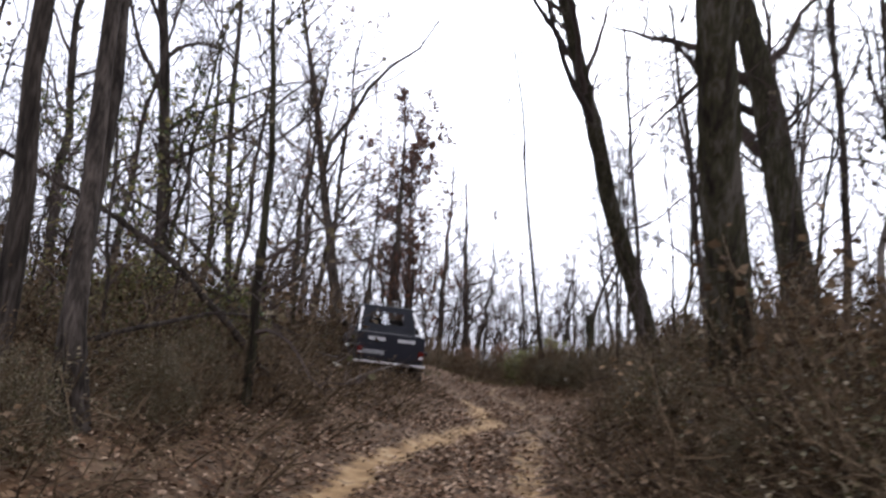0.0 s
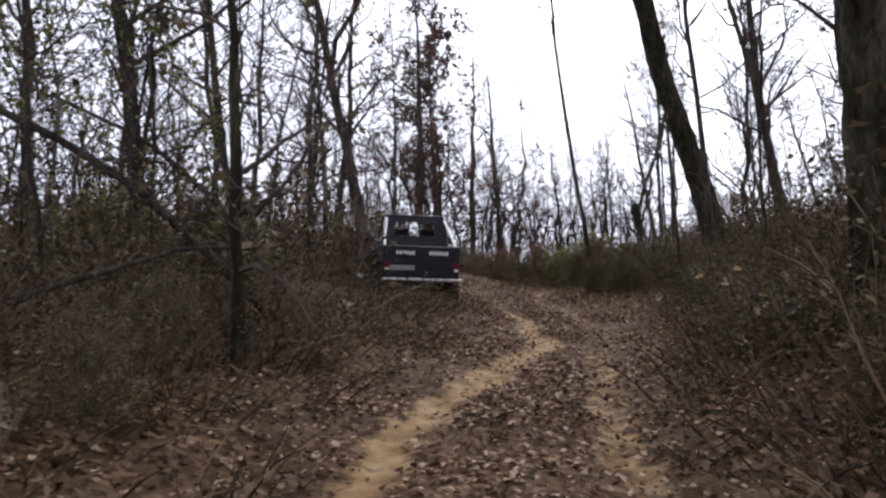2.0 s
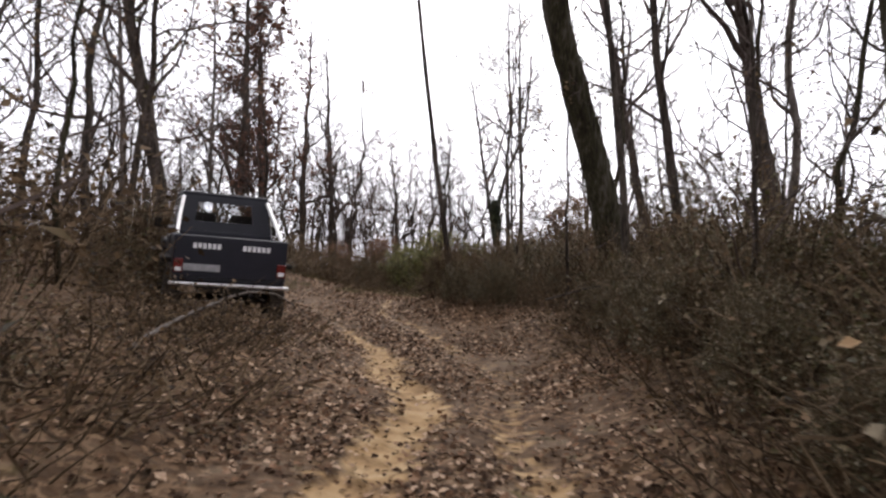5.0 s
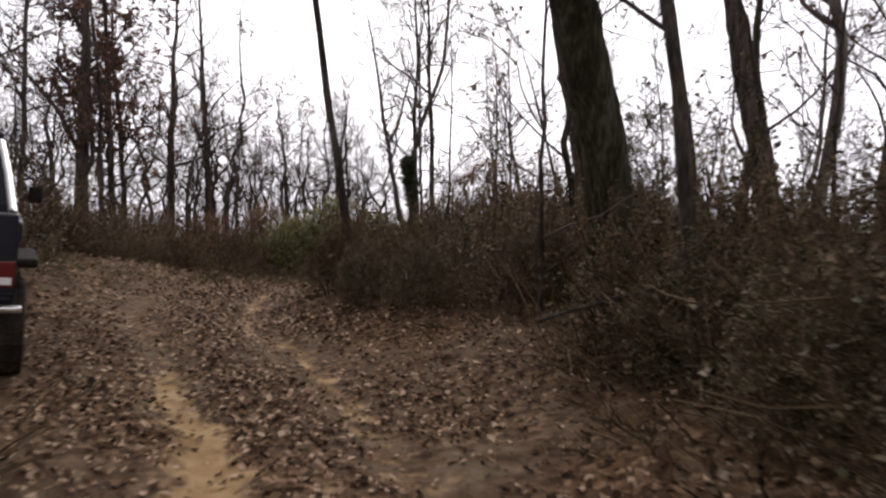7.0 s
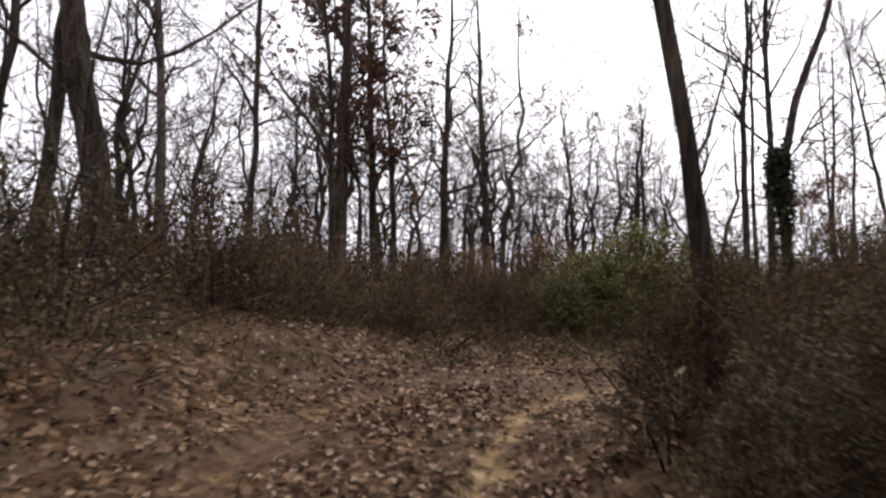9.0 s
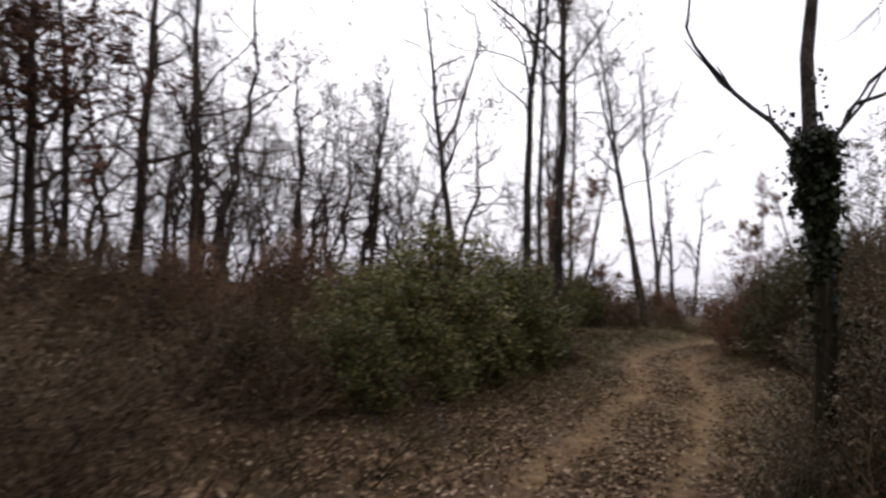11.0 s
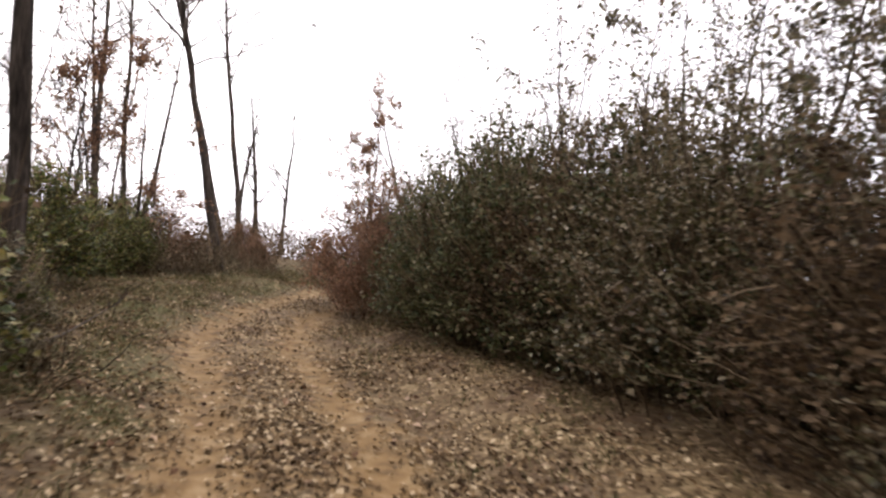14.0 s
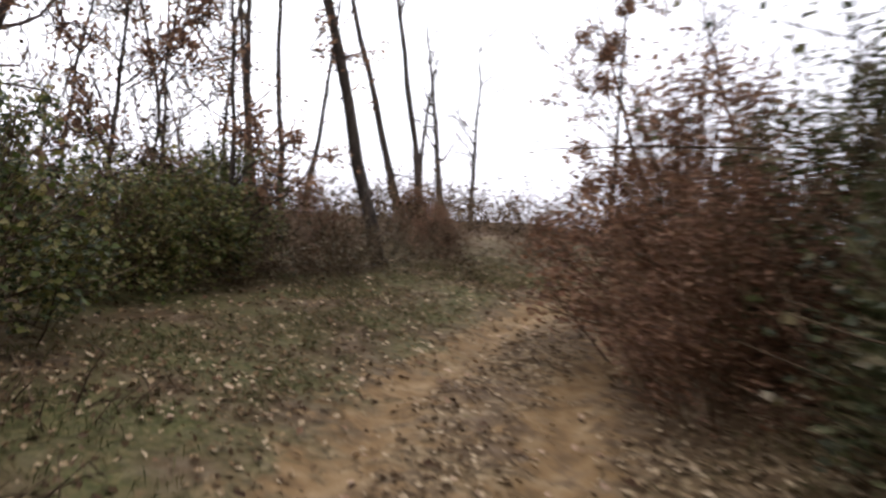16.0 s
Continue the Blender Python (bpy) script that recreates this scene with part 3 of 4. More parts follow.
stand(-1.95, 8.3, 7, 0.12, (-0.07, -0.02), 26, 0.12, BARK_MOSS, 300, "small twiggy tree on the bank beside the track")
stand(-4.5, 12.3, 14, 0.24, (-0.1, -0.04), 27, 0.22, BARK, 200, "rough-barked bare tree standing in brush")
stand(-4.0, 15.5, 13, 0.17, (-0.11, -0.03), 47, 0.2, BARK, 0, "slender bare tree with crooked limbs in brush")
stand(6.9, 12.2, 13, 0.17, (-0.05, 0.03), 48, 0.3, BARK, 150, "slender upright bare tree above brush")
stand(7.5, 11.6, 13, 0.17, (-0.08, 0.05), 49, 0.3, BARK, 150, "slender leaning bare tree above brush")
stand(30.3, 62.5, 18, 0.37, (-0.27, 0.17), 31, 0.55, BARK, 0, "tall trunk leaning over the track's far end")
stand(31.0, 61.9, 17, 0.34, (-0.15, 0.1), 32, 0.5, BARK, 0, "tall thin-crowned trunk leaning beside another")
stand(31.7, 61.4, 9, 0.32, (-0.12, 0.09), 33, 0.3, BARK, 0, "small bare tree against the sky")
stand(32.6, 60.9, 9, 0.24, (-0.03, 0.02), 34, 0.25, BARK, 0, "small crooked bare tree against the sky")
stand(25.1, 63.3, 18, 0.27, (-0.07, 0.04), 35, 0.45, BARK, 0, "thin bare tree against the sky")
stand(24.0, 63.9, 17, 0.33, (-0.05, 0.02), 36, 0.4, BARK, 0, "bare tree against the sky above rusty brush")
stand(13.5, 52.6, 15, 0.36, (-0.18, 0.08), 37, 0.35, BARK, 0, "forked bare tree behind the evergreen shrubs")
stand(24.5, 64.3, 16, 0.26, (-0.1, 0.05), 38, 0.3, BARK, 0, "slender bare tree of a small far clump")
stand(9.9, 39.2, 15, 0.24, (-0.05, 0.03), 39, 0.4, BARK, 0, "bare trunk of a close clump behind evergreen shrubs")
stand(10.0, 38.55, 14, 0.14, (-0.05, 0.05), 40, 0.45, BARK, 0, "bare trunk of a close clump behind evergreen shrubs")
stand(10.25, 38.2, 15, 0.24, (-0.05, 0.02), 64, 0.4, BARK, 0, "bare trunk of a close clump behind evergreen shrubs")
stand(19.0, 46.9, 13, 0.23, (-0.2, 0.13), 41, 0.4, BARK, 0, "bare leaning tree past the bend of the track")
stand(31.7, 50.3, 8, 0.2, (-0.28, 0.28), 42, 0.2, BARK, 0, "crooked bare tree leaning over the thicket")
stand(33.5, 47.9, 9, 0.16, (-0.22, 0.25), 43, 0.5, BARK, 0, "thin leaning trunk over the thicket")
stand(0.5, 48.7, 15, 0.4, (-0.03, 0.0), 52, 0.2, BARK, 0, "tall bare tree with a wide twiggy crown")
stand(2.5, 52.7, 15, 0.42, (-0.1, 0.0), 53, 0.22, BARK, 0, "tall bare tree with a wide twiggy crown")
stand(9.2, 53.7, 10, 0.32, (0.04, -0.01), 54, 0.2, BARK, 0, "crooked bare oak with twisting limbs")
stand(7.2, 56.2, 10, 0.3, (-0.12, 0.02), 55, 0.2, BARK, 0, "crooked bare oak with twisting limbs")
stand(23.5, 45.9, 5.6, 0.12, (-0.03, 0.0), 58, 0.1, BARK, 6000, "small tree thick with rust-red withered leaves")
stand(16.2, 46.5, 5.2, 0.1, (-0.05, 0.0), 59, 0.12, BARK, 4200, "small tree with rust-brown leaves above evergreen shrubs")
stand(14.7, 47.2, 5.0, 0.1, (0.05, 0.0), 60, 0.15, BARK, 3600, "small tree with rust-brown leaves above evergreen shrubs")
stand(-1.4, 46.5, 14, 0.28, (-0.08, -0.01), 56, 0.25, BARK, 4000, "bare tree with a few rust-brown leaves hanging")

stand(4.53, 15.3, 11, 0.13, (-0.11, 0.12), 63, 0.35, BARK, 0, "slim dark trunk standing in dark brush")

# the thin bent tree that hangs over the track, and the ivy-clad snag
put(bare_tree(51, 13, 0.13, (-0.16, 0.02), 0.5, limbs=5, crook=0.05, reach=0.1, label="thin bent sapling leaning over the track", bark=BARK), 3.35, 21.7)


def ivy_snag(x, y):
    rng = np.random.default_rng(77)
    tree = tagged(new("ivy_covered_snag"), "broken forked snag with its trunk wrapped in dark ivy", "tree")
    g = Growth()
    pts, r, _ = limb(rng, (0, 0, -0.2), (0.02, 0.0, 1), 2.75, 0.09, 0.055, 8, 0.03, 0.02)
    g.tube(pts, r, 10)
    part("trunk", g.mesh(), BARK_MOSS, tree)
    g = Growth()
    foot = pts[-1] - np.array((0, 0, 0.1))
    for way, length, rr_, bend in (((0.42, 0.5, 1.0), 6.2, 0.06, 0.07), ((-0.25, 0.95, 0.85), 1.6, 0.024, 0.12), ((0.45, -0.2, 0.85), 0.7, 0.014, 0.1)):
        p2, r2, _ = limb(rng, foot, np.array(way) / np.linalg.norm(way), length, rr_, rr_ * 0.5, 9, bend, 0.03)
        if length > 4.5:
            foot = p2[0] + (p2[1] - p2[0]) * 0.4
        g.tube(p2, r2, 7)
        for _ in range(4):
            q = p2[rng.integers(3, 10)]
            w2 = np.array(way) + rng.normal(0, 0.7, 3)
            p3, r3, _ = limb(rng, q, w2 / np.linalg.norm(w2), rng.uniform(0.3, 0.8), 0.016, 0.005, 4, 0.2, 0.02)
            g.tube(p3, r3, 5)
    part("forked_top", g.mesh(), BARK, tree)
    g = Growth()
    knots = 260
    h, a = np.minimum(rng.beta(5.5, 0.9, knots) * 2.85, 2.8), rng.uniform(0, 2 * np.pi, knots)
    rad = 0.035 + rng.uniform(0.0, 1.0, knots) ** 1.6 * np.where(h > 1.9, 0.1, np.where(h > 1.3, 0.06, 0.02)) + 0.03 * np.sin(h * 6.3 + a * 2) * (h > 1.2)
    core = np.stack([np.interp(h, pts[:, 2], pts[:, j]) for j in range(2)], 1)
    knot = np.stack([core[:, 0] + np.cos(a) * rad, core[:, 1] + np.sin(a) * rad, h], 1)
    climb = np.array([(0.05, 0.06, 2.85), (0.08, 0.1, 3.05), (-0.16, 0.05, 2.8), (-0.25, 0.08, 2.98), (0.1, 0.14, 3.3)])
    knot = np.vstack([knot, climb + np.append(pts[-1, :2], 0)])
    pick = knot[rng.integers(0, len(knot), 5500)]
    g.leaves(pick + rng.normal(0, 0.032, pick.shape) * np.array((1, 1, 1.6)), 0.046, rng, droop=0.8, flat=0.2)
    part("ivy", g.mesh(), LEAF_IVY, tree, "dark green ivy leaves")
    return put(tree, x, y)


ivy_snag(5.72, 26.55)

# ---- more woods on either hand, from a few kinds of tree ----
KINDS = [bare_tree(100 + i, tall, thick, lean, first, limbs=n, crook=crook, reach=reach, leaves=lv, leaf_mat=lm, leaf_size=0.1 if tall > 8 else 0.065, label=label, bark=bark, twigs=3 if tall > 8 else 2, name=name)
         for i, (name, tall, thick, lean, first, n, crook, reach, lv, lm, label, bark) in enumerate([
             ("bare_tree", 15, 0.30, (0.02, 0.0), 0.28, 18, 0.075, 0.27, 0, None, "tall bare winter tree with many fine twigs", BARK),
             ("bare_tree", 13, 0.22, (-0.04, 0.02), 0.22, 17, 0.105, 0.27, 0, None, "slender bare winter tree with crooked limbs", BARK),
             ("bare_tree", 11, 0.18, (0.03, 0.03), 0.2, 16, 0.09, 0.32, 0, None, "small crooked bare tree", BARK_MOSS),
             ("bare_tree", 14, 0.26, (0.0, -0.03), 0.22, 17, 0.09, 0.28, 900, LEAF_RUST, "bare tree still holding a few rust-brown leaves", BARK),
             ("sapling", 6, 0.07, (0.08, 0.0), 0.08, 12, 0.1, 0.36, 420, LEAF_DRY, "twiggy sapling with a few withered brown leaves", BARK),
             ("bare_tree", 12, 0.20, (0.0, 0.05), 0.28, 16, 0.105, 0.3, 0, None, "pale-barked slender bare tree", BARK_PALE),
             ("sapling", 5, 0.06, (-0.1, 0.05), 0.06, 12, 0.1, 0.38, 0, None, "thin bare sapling with many twigs", BARK),
             ("sapling", 7, 0.09, (0.0, -0.1), 0.1, 13, 0.1, 0.34, 420, LEAF_OLIVE, "young tree with a few dull olive leaves", BARK_MOSS),
             ("sapling", 4.2, 0.07, (0.0, 0.0), 0.05, 16, 0.06, 0.42, 1300, LEAF_GREEN, "small evergreen tree with dark green leaves", BARK),
             ("sapling", 5.4, 0.07, (0.05, 0.02), 0.06, 18, 0.09, 0.34, 2600, LEAF_OLIVE, "leafy young tree with dull olive-brown leaves", BARK_MOSS)])]
OAKS = [bare_tree(130 + i, tall, thick, lean, first, limbs=18, crook=0.22, reach=0.33, twigs=5, climb=(-0.15, 0.6), label=label, leaves=lv, leaf_mat=LEAF_OAK, leaf_size=0.1, bark=BARK)
        for i, (tall, thick, lean, first, lv, label) in enumerate([
            (9.5, 0.24, (0.05, 0.0), 0.16, 0, "crooked bare oak with twisting twiggy limbs"), (8.0, 0.2, (-0.06, 0.04), 0.14, 0, "low crooked bare oak with a spreading crown"),
            (10.5, 0.22, (0.0, 0.06), 0.2, 500, "crooked oak with a few withered brown leaves")])]
rng = np.random.default_rng(5)
SPOTS = []


def free(x, y, gap, clear):
    d = abs(float(trail_at(x, y)[0][0]))
    if d < clear or any((x - a) ** 2 + (y - b) ** 2 < gap * gap for a, b in SPOTS):
        return False
    SPOTS.append((x, y))
    return True


REGIONS = [  # x from, to, y from, to, trees, saplings, nearest to the track
    (-18, -4.2, 5, 30, 13, 15, 4.2), (-12, 4, 44, 60, 34, 10, 8), (4, 15, 52, 66, 22, 5, 8), (-22, -6, 28, 50, 18, 8, 6),
    (7, 22, 5, 26, 15, 20, 4.2), (-14, 14, -22, -5, 5, 2, 4.5), (16, 30, 20, 30, 6, 10, 6), (12, 18, 47, 56, 0, 8, 5)]
for x0, x1, y0, y1, trees, saplings, clear in REGIONS:
    edge = y0 in (44, 52, 28)
    for count, kinds in ((trees, OAKS if edge else [KINDS[k] for k in (0, 0, 1, 1, 2, 3, 5)]), (saplings, [KINDS[k] for k in (4, 6, 6, 7, 6, 4)])):
        got = tries = 0
        while got < count and tries < 600:
            tries += 1
            x, y = rng.uniform(x0, x1), rng.uniform(y0, y1)
            if not free(x, y, 1.2, clear if count == trees else clear - 1.2):
                continue
            copy_put(kinds[int(rng.integers(0, len(kinds)))], x, y, rng.uniform(0, 360), rng.uniform(0.75, 1.15), 0.0, (rng.normal(0, 3), rng.normal(0, 3)))
            got += 1
for k, (x, y) in zip(KINDS, ((-9, 33), (-7.5, 24), (8.5, 24.5), (-12, 18), (-3.4, 14.0), (9.0, 14.5), (3.9, 12.0), (-3.0, 16.5), (-3.7, 10.6), (15.6, 33.4))):
    put(k, x, y, 40)
for k, (x, y) in zip(OAKS, ((1.5, 56.5), (-4.5, 47.0), (6.2, 54.0))):
    put(k, x, y, 70)
for k, x, y, size in ((8, -4.6, 9.6, 0.75), (6, 4.9, 10.2, 1.0), (7, 5.5, 8.6, 0.9), (6, -3.6, 8.2, 1.0), (4, -4.8, 7.0, 1.0), (7, -4.2, 11.6, 1.0), (4, 22.5, 37.0, 1.2), (7, 20.5, 34.5, 1.1), (7, 18.4, 32.6, 1.1),
                      (4, 17.4, 35.6, 1.0), (6, 24.0, 40.0, 1.2), (4, 4.6, 18.2, 0.9), (6, 4.9, 22.3, 0.9), (4, -2.6, 20.4, 0.9), (6, -1.9, 23.6, 0.9), (4, 16.2, 49.6, 1.2), (4, 17.6, 50.6, 1.3), (4, 14.6, 50.2, 1.2), (4, 8.8, 26.0, 0.8),
                      (6, 13.6, 29.4, 1.0), (4, 15.6, 31.0, 1.1), (9, 14.6, 31.0, 1.05), (9, 16.9, 35.6, 0.95), (9, 13.0, 29.6, 0.9), (9, 17.4, 33.0, 1.1), (9, 12.6, 30.7, 0.85), (8, -3.9, 12.8, 0.7), (8, -5.6, 10.4, 0.85)):
    copy_put(KINDS[k], x, y, rng.uniform(0, 360), size)


def far_woods():
    """Distant bare trunks and twigs all round, past counting."""
    rng = np.random.default_rng(9)
    g = Growth()
    for _ in range(190):
        a = rng.uniform(0, 2 * np.pi)
        r = rng.uniform(48, 95)
        x, y = 4 + r * math.sin(a), 22 + r * math.cos(a)
        if abs(float(trail_at(x, y)[0][0])) < 14 or (10 < math.degrees(a) < 62 and rng.uniform() < 0.8):
            continue
        tall = rng.uniform(8, 13)
        z = ground_z(x, y)
        pts, rr_, _ = limb(rng, (x, y, z - 0.3), (rng.normal(0, 0.06), rng.normal(0, 0.06), 1), tall, rng.uniform(0.09, 0.2), 0.02, 7, 0.04, 0.03)
        g.tube(pts, rr_, 5)
        for _ in range(16):
            u = rng.uniform(0.25, 1)
            q = np.array([np.interp(u * 7, range(8), pts[:, j]) for j in range(3)])
            w = rng.normal(0, 0.6, 3) + np.array((0, 0, 0.7))
            p2, r2, w3 = limb(rng, q, w / np.linalg.norm(w), tall * rng.uniform(0.1, 0.26), 0.035, 0.01, 4, 0.2, 0.05)
            g.tube(p2, r2, 3)
            for _ in range(3):
                q2 = p2[rng.integers(1, 5)]
                w4 = w3 + rng.normal(0, 0.8, 3)
                p3, r3, _ = limb(rng, q2, w4 / np.linalg.norm(w4), tall * rng.uniform(0.05, 0.12), 0.015, 0.006, 2, 0.2, 0.03)
                g.tube(p3, r3, 3)
    return tagged(part("far_woods", g.mesh(), BARK), "distant bare winter woods all round", "woods", kind="stuff")


far_woods()

# ---- undergrowth ----
BRUSH = [
    bush(201, 1.5, 1.9, 16, 520, LEAF_DRY, 0.056, "dense tangle of dry brown brambles", arch=0.6),
    bush(202, 1.2, 1.7, 16, 560, LEAF_OLIVE, 0.053, "low olive-brown bramble thicket", arch=0.7),
    bush(203, 1.9, 1.8, 16, 480, LEAF_DRY, 0.056, "tall dry weeds and bare shrub stems", arch=0.2),
    bush(204, 1.0, 1.6, 16, 480, LEAF_DRY, 0.056, "low mat of brown bramble canes", arch=0.9),
    bush(205, 1.7, 2.0, 16, 620, LEAF_OLIVE, 0.057, "shrub with dull olive leaves and bare canes", arch=0.4),
]
EVERGREEN = [
    bush(301, 2.8, 3.0, 30, 7000, LEAF_GREEN, 0.075, "big evergreen shrub with glossy green leaves", "evergreen_shrub"),
    bush(302, 2.3, 2.6, 26, 5200, LEAF_GREEN, 0.075, "rounded evergreen shrub beside the track", "evergreen_shrub"),
]
RUSTY = [
    bush(401, 3.1, 3.0, 20, 9000, LEAF_DRY, 0.056, "big tangled shrub with withered brown leaves", "withered_shrub", arch=0.1),
    bush(402, 2.9, 2.8, 20, 8500, LEAF_RUST, 0.054, "big shrub with rust-red withered leaves", "withered_shrub", stem_mat=STEM_RED, arch=0.1),
    bush(403, 3.0, 3.0, 20, 9000, LEAF_OLIVE, 0.056, "dense dark shrub with dull olive-brown leaves", "withered_shrub", arch=0.1),
]
DEEP = [
    bush(303, 3.2, 3.0, 22, 11500, LEAF_DEEP, 0.052, "tall dark evergreen shrub crowding the track", "evergreen_shrub", arch=0.1),
]
for i, (x, y) in enumerate(((-3.2, 8.3), (-3.0, 12.2), (4.3, 9.8), (3.3, 4.2), (4.4, 20.6))):
    put(BRUSH[i], x, y, 30 * i)
used = set()


def shrub(kind, x, y, size):
    """A shrub of one of the kinds, turned at random; the first of each is the original."""
    if kind.name in used:
        copy_put(kind, x, y, rng.uniform(0, 360), size / kind.scale[0])
    else:
        put(kind, x, y, 20, size)
        used.add(kind.name)


shrub(EVERGREEN[0], 5.4, 33.6, 1.05)
shrub(EVERGREEN[1], 4.7, 32.7, 1.0)
shrub(EVERGREEN[0], 7.2, 35.0, 0.95)
shrub(RUSTY[0], 3.0, 33.8, 0.6)
shrub(EVERGREEN[1], 8.4, 36.6, 1.0)
shrub(EVERGREEN[1], 6.3, 33.55, 0.62)
shrub(EVERGREEN[0], 7.75, 35.25, 0.6)
shrub(EVERGREEN[1], 4.55, 31.75, 0.6)
shrub(EVERGREEN[1], 3.3, 30.7, 0.62)
shrub(EVERGREEN[0], 3.75, 31.9, 0.72)
shrub(RUSTY[2], 2.2, 30.2, 0.42)
shrub(RUSTY[2], 5.25, 26.2, 0.36)
shrub(RUSTY[2], 3.45, 11.2, 0.36)
shrub(RUSTY[2], 3.6, 12.6, 0.38)
shrub(RUSTY[2], 3.95, 13.9, 0.42)
shrub(RUSTY[2], 4.35, 15.3, 0.45)
shrub(RUSTY[2], 4.6, 16.6, 0.45)
shrub(RUSTY[2], 4.2, 11.9, 0.5)
shrub(DEEP[0], 5.3, 13.2, 0.45)
shrub(RUSTY[2], 3.15, 20.3, 0.33)
shrub(RUSTY[0], 3.0, 21.4, 0.36)
shrub(RUSTY[2], 3.6, 19.4, 0.36)
shrub(RUSTY[0], 3.9, 20.6, 0.42)
shrub(RUSTY[0], 3.6, 22.4, 0.42)
shrub(RUSTY[2], 9.6, 37.4, 0.5)
shrub(EVERGREEN[0], 12.8, 43.6, 0.9)
shrub(EVERGREEN[1], 11.2, 42.4, 1.0)
shrub(EVERGREEN[1], 14.4, 45.2, 0.8)
shrub(EVERGREEN[0], 9.9, 40.0, 0.8)
shrub(EVERGREEN[0], 16.6, 47.5, 0.8)
shrub(RUSTY[0], 12.1, 30.5, 1.05)
shrub(RUSTY[2], 13.8, 32.3, 1.15)
shrub(RUSTY[0], 15.35, 34.6, 1.1)
shrub(DEEP[0], 17.3, 37.0, 1.4)
shrub(DEEP[0], 15.9, 36.8, 1.08)
shrub(DEEP[0], 15.2, 33.8, 1.15)
shrub(DEEP[0], 14.2, 31.7, 1.1)
shrub(DEEP[0], 15.6, 35.6, 1.2)
shrub(RUSTY[1], 18.5, 40.9, 1.3)
shrub(DEEP[0], 16.95, 37.6, 0.95)
shrub(RUSTY[2], 10.9, 29.75, 0.72)
shrub(RUSTY[0], 9.2, 28.55, 0.8)
shrub(RUSTY[0], 8.0, 27.5, 0.75)
shrub(RUSTY[2], 7.0, 27.2, 0.72)
shrub(RUSTY[2], 6.25, 26.0, 0.73)
shrub(RUSTY[0], 5.75, 25.2, 0.55)
shrub(EVERGREEN[1], 9.1, 37.1, 0.34)
shrub(EVERGREEN[1], 10.0, 38.3, 0.32)
shrub(EVERGREEN[1], 8.3, 36.9, 0.4)
shrub(EVERGREEN[1], 10.9, 39.6, 0.36)
shrub(RUSTY[2], 9.4, 38.4, 0.42)
shrub(RUSTY[1], 17.1, 39.5, 0.78)
shrub(RUSTY[1], 17.95, 40.3, 0.85)
shrub(DEEP[0], 18.3, 39.2, 1.05)
shrub(EVERGREEN[1], 15.4, 45.9, 0.85)
shrub(DEEP[0], 14.6, 30.5, 1.15)
shrub(RUSTY[0], 16.8, 34.2, 1.25)
shrub(RUSTY[2], 10.0, 28.6, 0.8)
shrub(RUSTY[0], 9.2, 27.0, 1.1)
shrub(RUSTY[0], 7.9, 26.0, 1.1)
shrub(RUSTY[2], 11.1, 28.7, 1.0)
shrub(RUSTY[1], 18.0, 47.0, 0.4)
shrub(RUSTY[1], 20.5, 47.5, 0.42)
shrub(RUSTY[1], 16.0, 48.5, 0.7)
shrub(RUSTY[1], 23.5, 47.6, 0.4)
shrub(RUSTY[0], 19.0, 36.5, 1.0)
shrub(RUSTY[1], 3.6, 36.5, 0.9)
shrub(RUSTY[0], 0.5, 34.0, 0.55)
shrub(RUSTY[1], -1.6, 32.6, 0.55)
shrub(RUSTY[0], -1.2, 29.4, 0.42)
shrub(RUSTY[0], 1.4, 31.4, 0.5)
shrub(RUSTY[1], 1.9, 38.5, 0.75)
shrub(RUSTY[2], 4.8, 13.4, 0.5)
shrub(RUSTY[2], 5.3, 15.1, 0.55)
shrub(RUSTY[2], 6.4, 14.2, 0.62)
shrub(RUSTY[2], 4.7, 11.6, 0.48)
shrub(RUSTY[2], 5.9, 16.5, 0.55)
shrub(RUSTY[2], 5.0, 19.0, 0.42)
shrub(RUSTY[2], 6.0, 24.2, 0.52)
shrub(RUSTY[2], 5.1, 22.9, 0.45)
shrub(RUSTY[2], 7.2, 25.4, 0.65)
shrub(RUSTY[0], 6.9, 23.4, 0.5)
shrub(RUSTY[2], 2.35, 5.4, 0.27)
shrub(RUSTY[2], 2.75, 6.9, 0.33)
shrub(RUSTY[2], 2.6, 9.0, 0.3)
shrub(RUSTY[2], 3.0, 10.4, 0.34)
shrub(RUSTY[2], -2.2, 6.2, 0.28)
shrub(RUSTY[2], -2.35, 7.7, 0.31)
shrub(RUSTY[2], -2.3, 4.3, 0.27)
shrub(EVERGREEN[1], -3.7, 13.2, 0.7)
shrub(EVERGREEN[1], -4.5, 11.2, 0.75)
shrub(RUSTY[0], -4.0, 36.0, 0.6)
shrub(RUSTY[1], -4.6, 31.0, 0.5)
shrub(RUSTY[2], 17.4, 36.4, 1.2)
shrub(RUSTY[2], 14.9, 33.2, 1.3)
shrub(RUSTY[0], 12.2, 29.4, 1.2)
shrub(DEEP[0], 19.6, 38.6, 1.25)
shrub(DEEP[0], 22.0, 40.0, 1.1)
shrub(RUSTY[1], 25.5, 47.5, 0.45)
shrub(RUSTY[1], 21.5, 49.5, 0.5)
shrub(RUSTY[1], 19.5, 50.5, 0.55)
shrub(RUSTY[0], 28.0, 48.0, 1.0)
put(bush(206, 1.25, 0.5, 4, 34, LEAF_PALE, 0.075, "slim shrub with a few pale tan withered leaves", "young_shrub", dome=False, side_twigs=3), 2.4, 8.0)
NEAR, REST = [], []
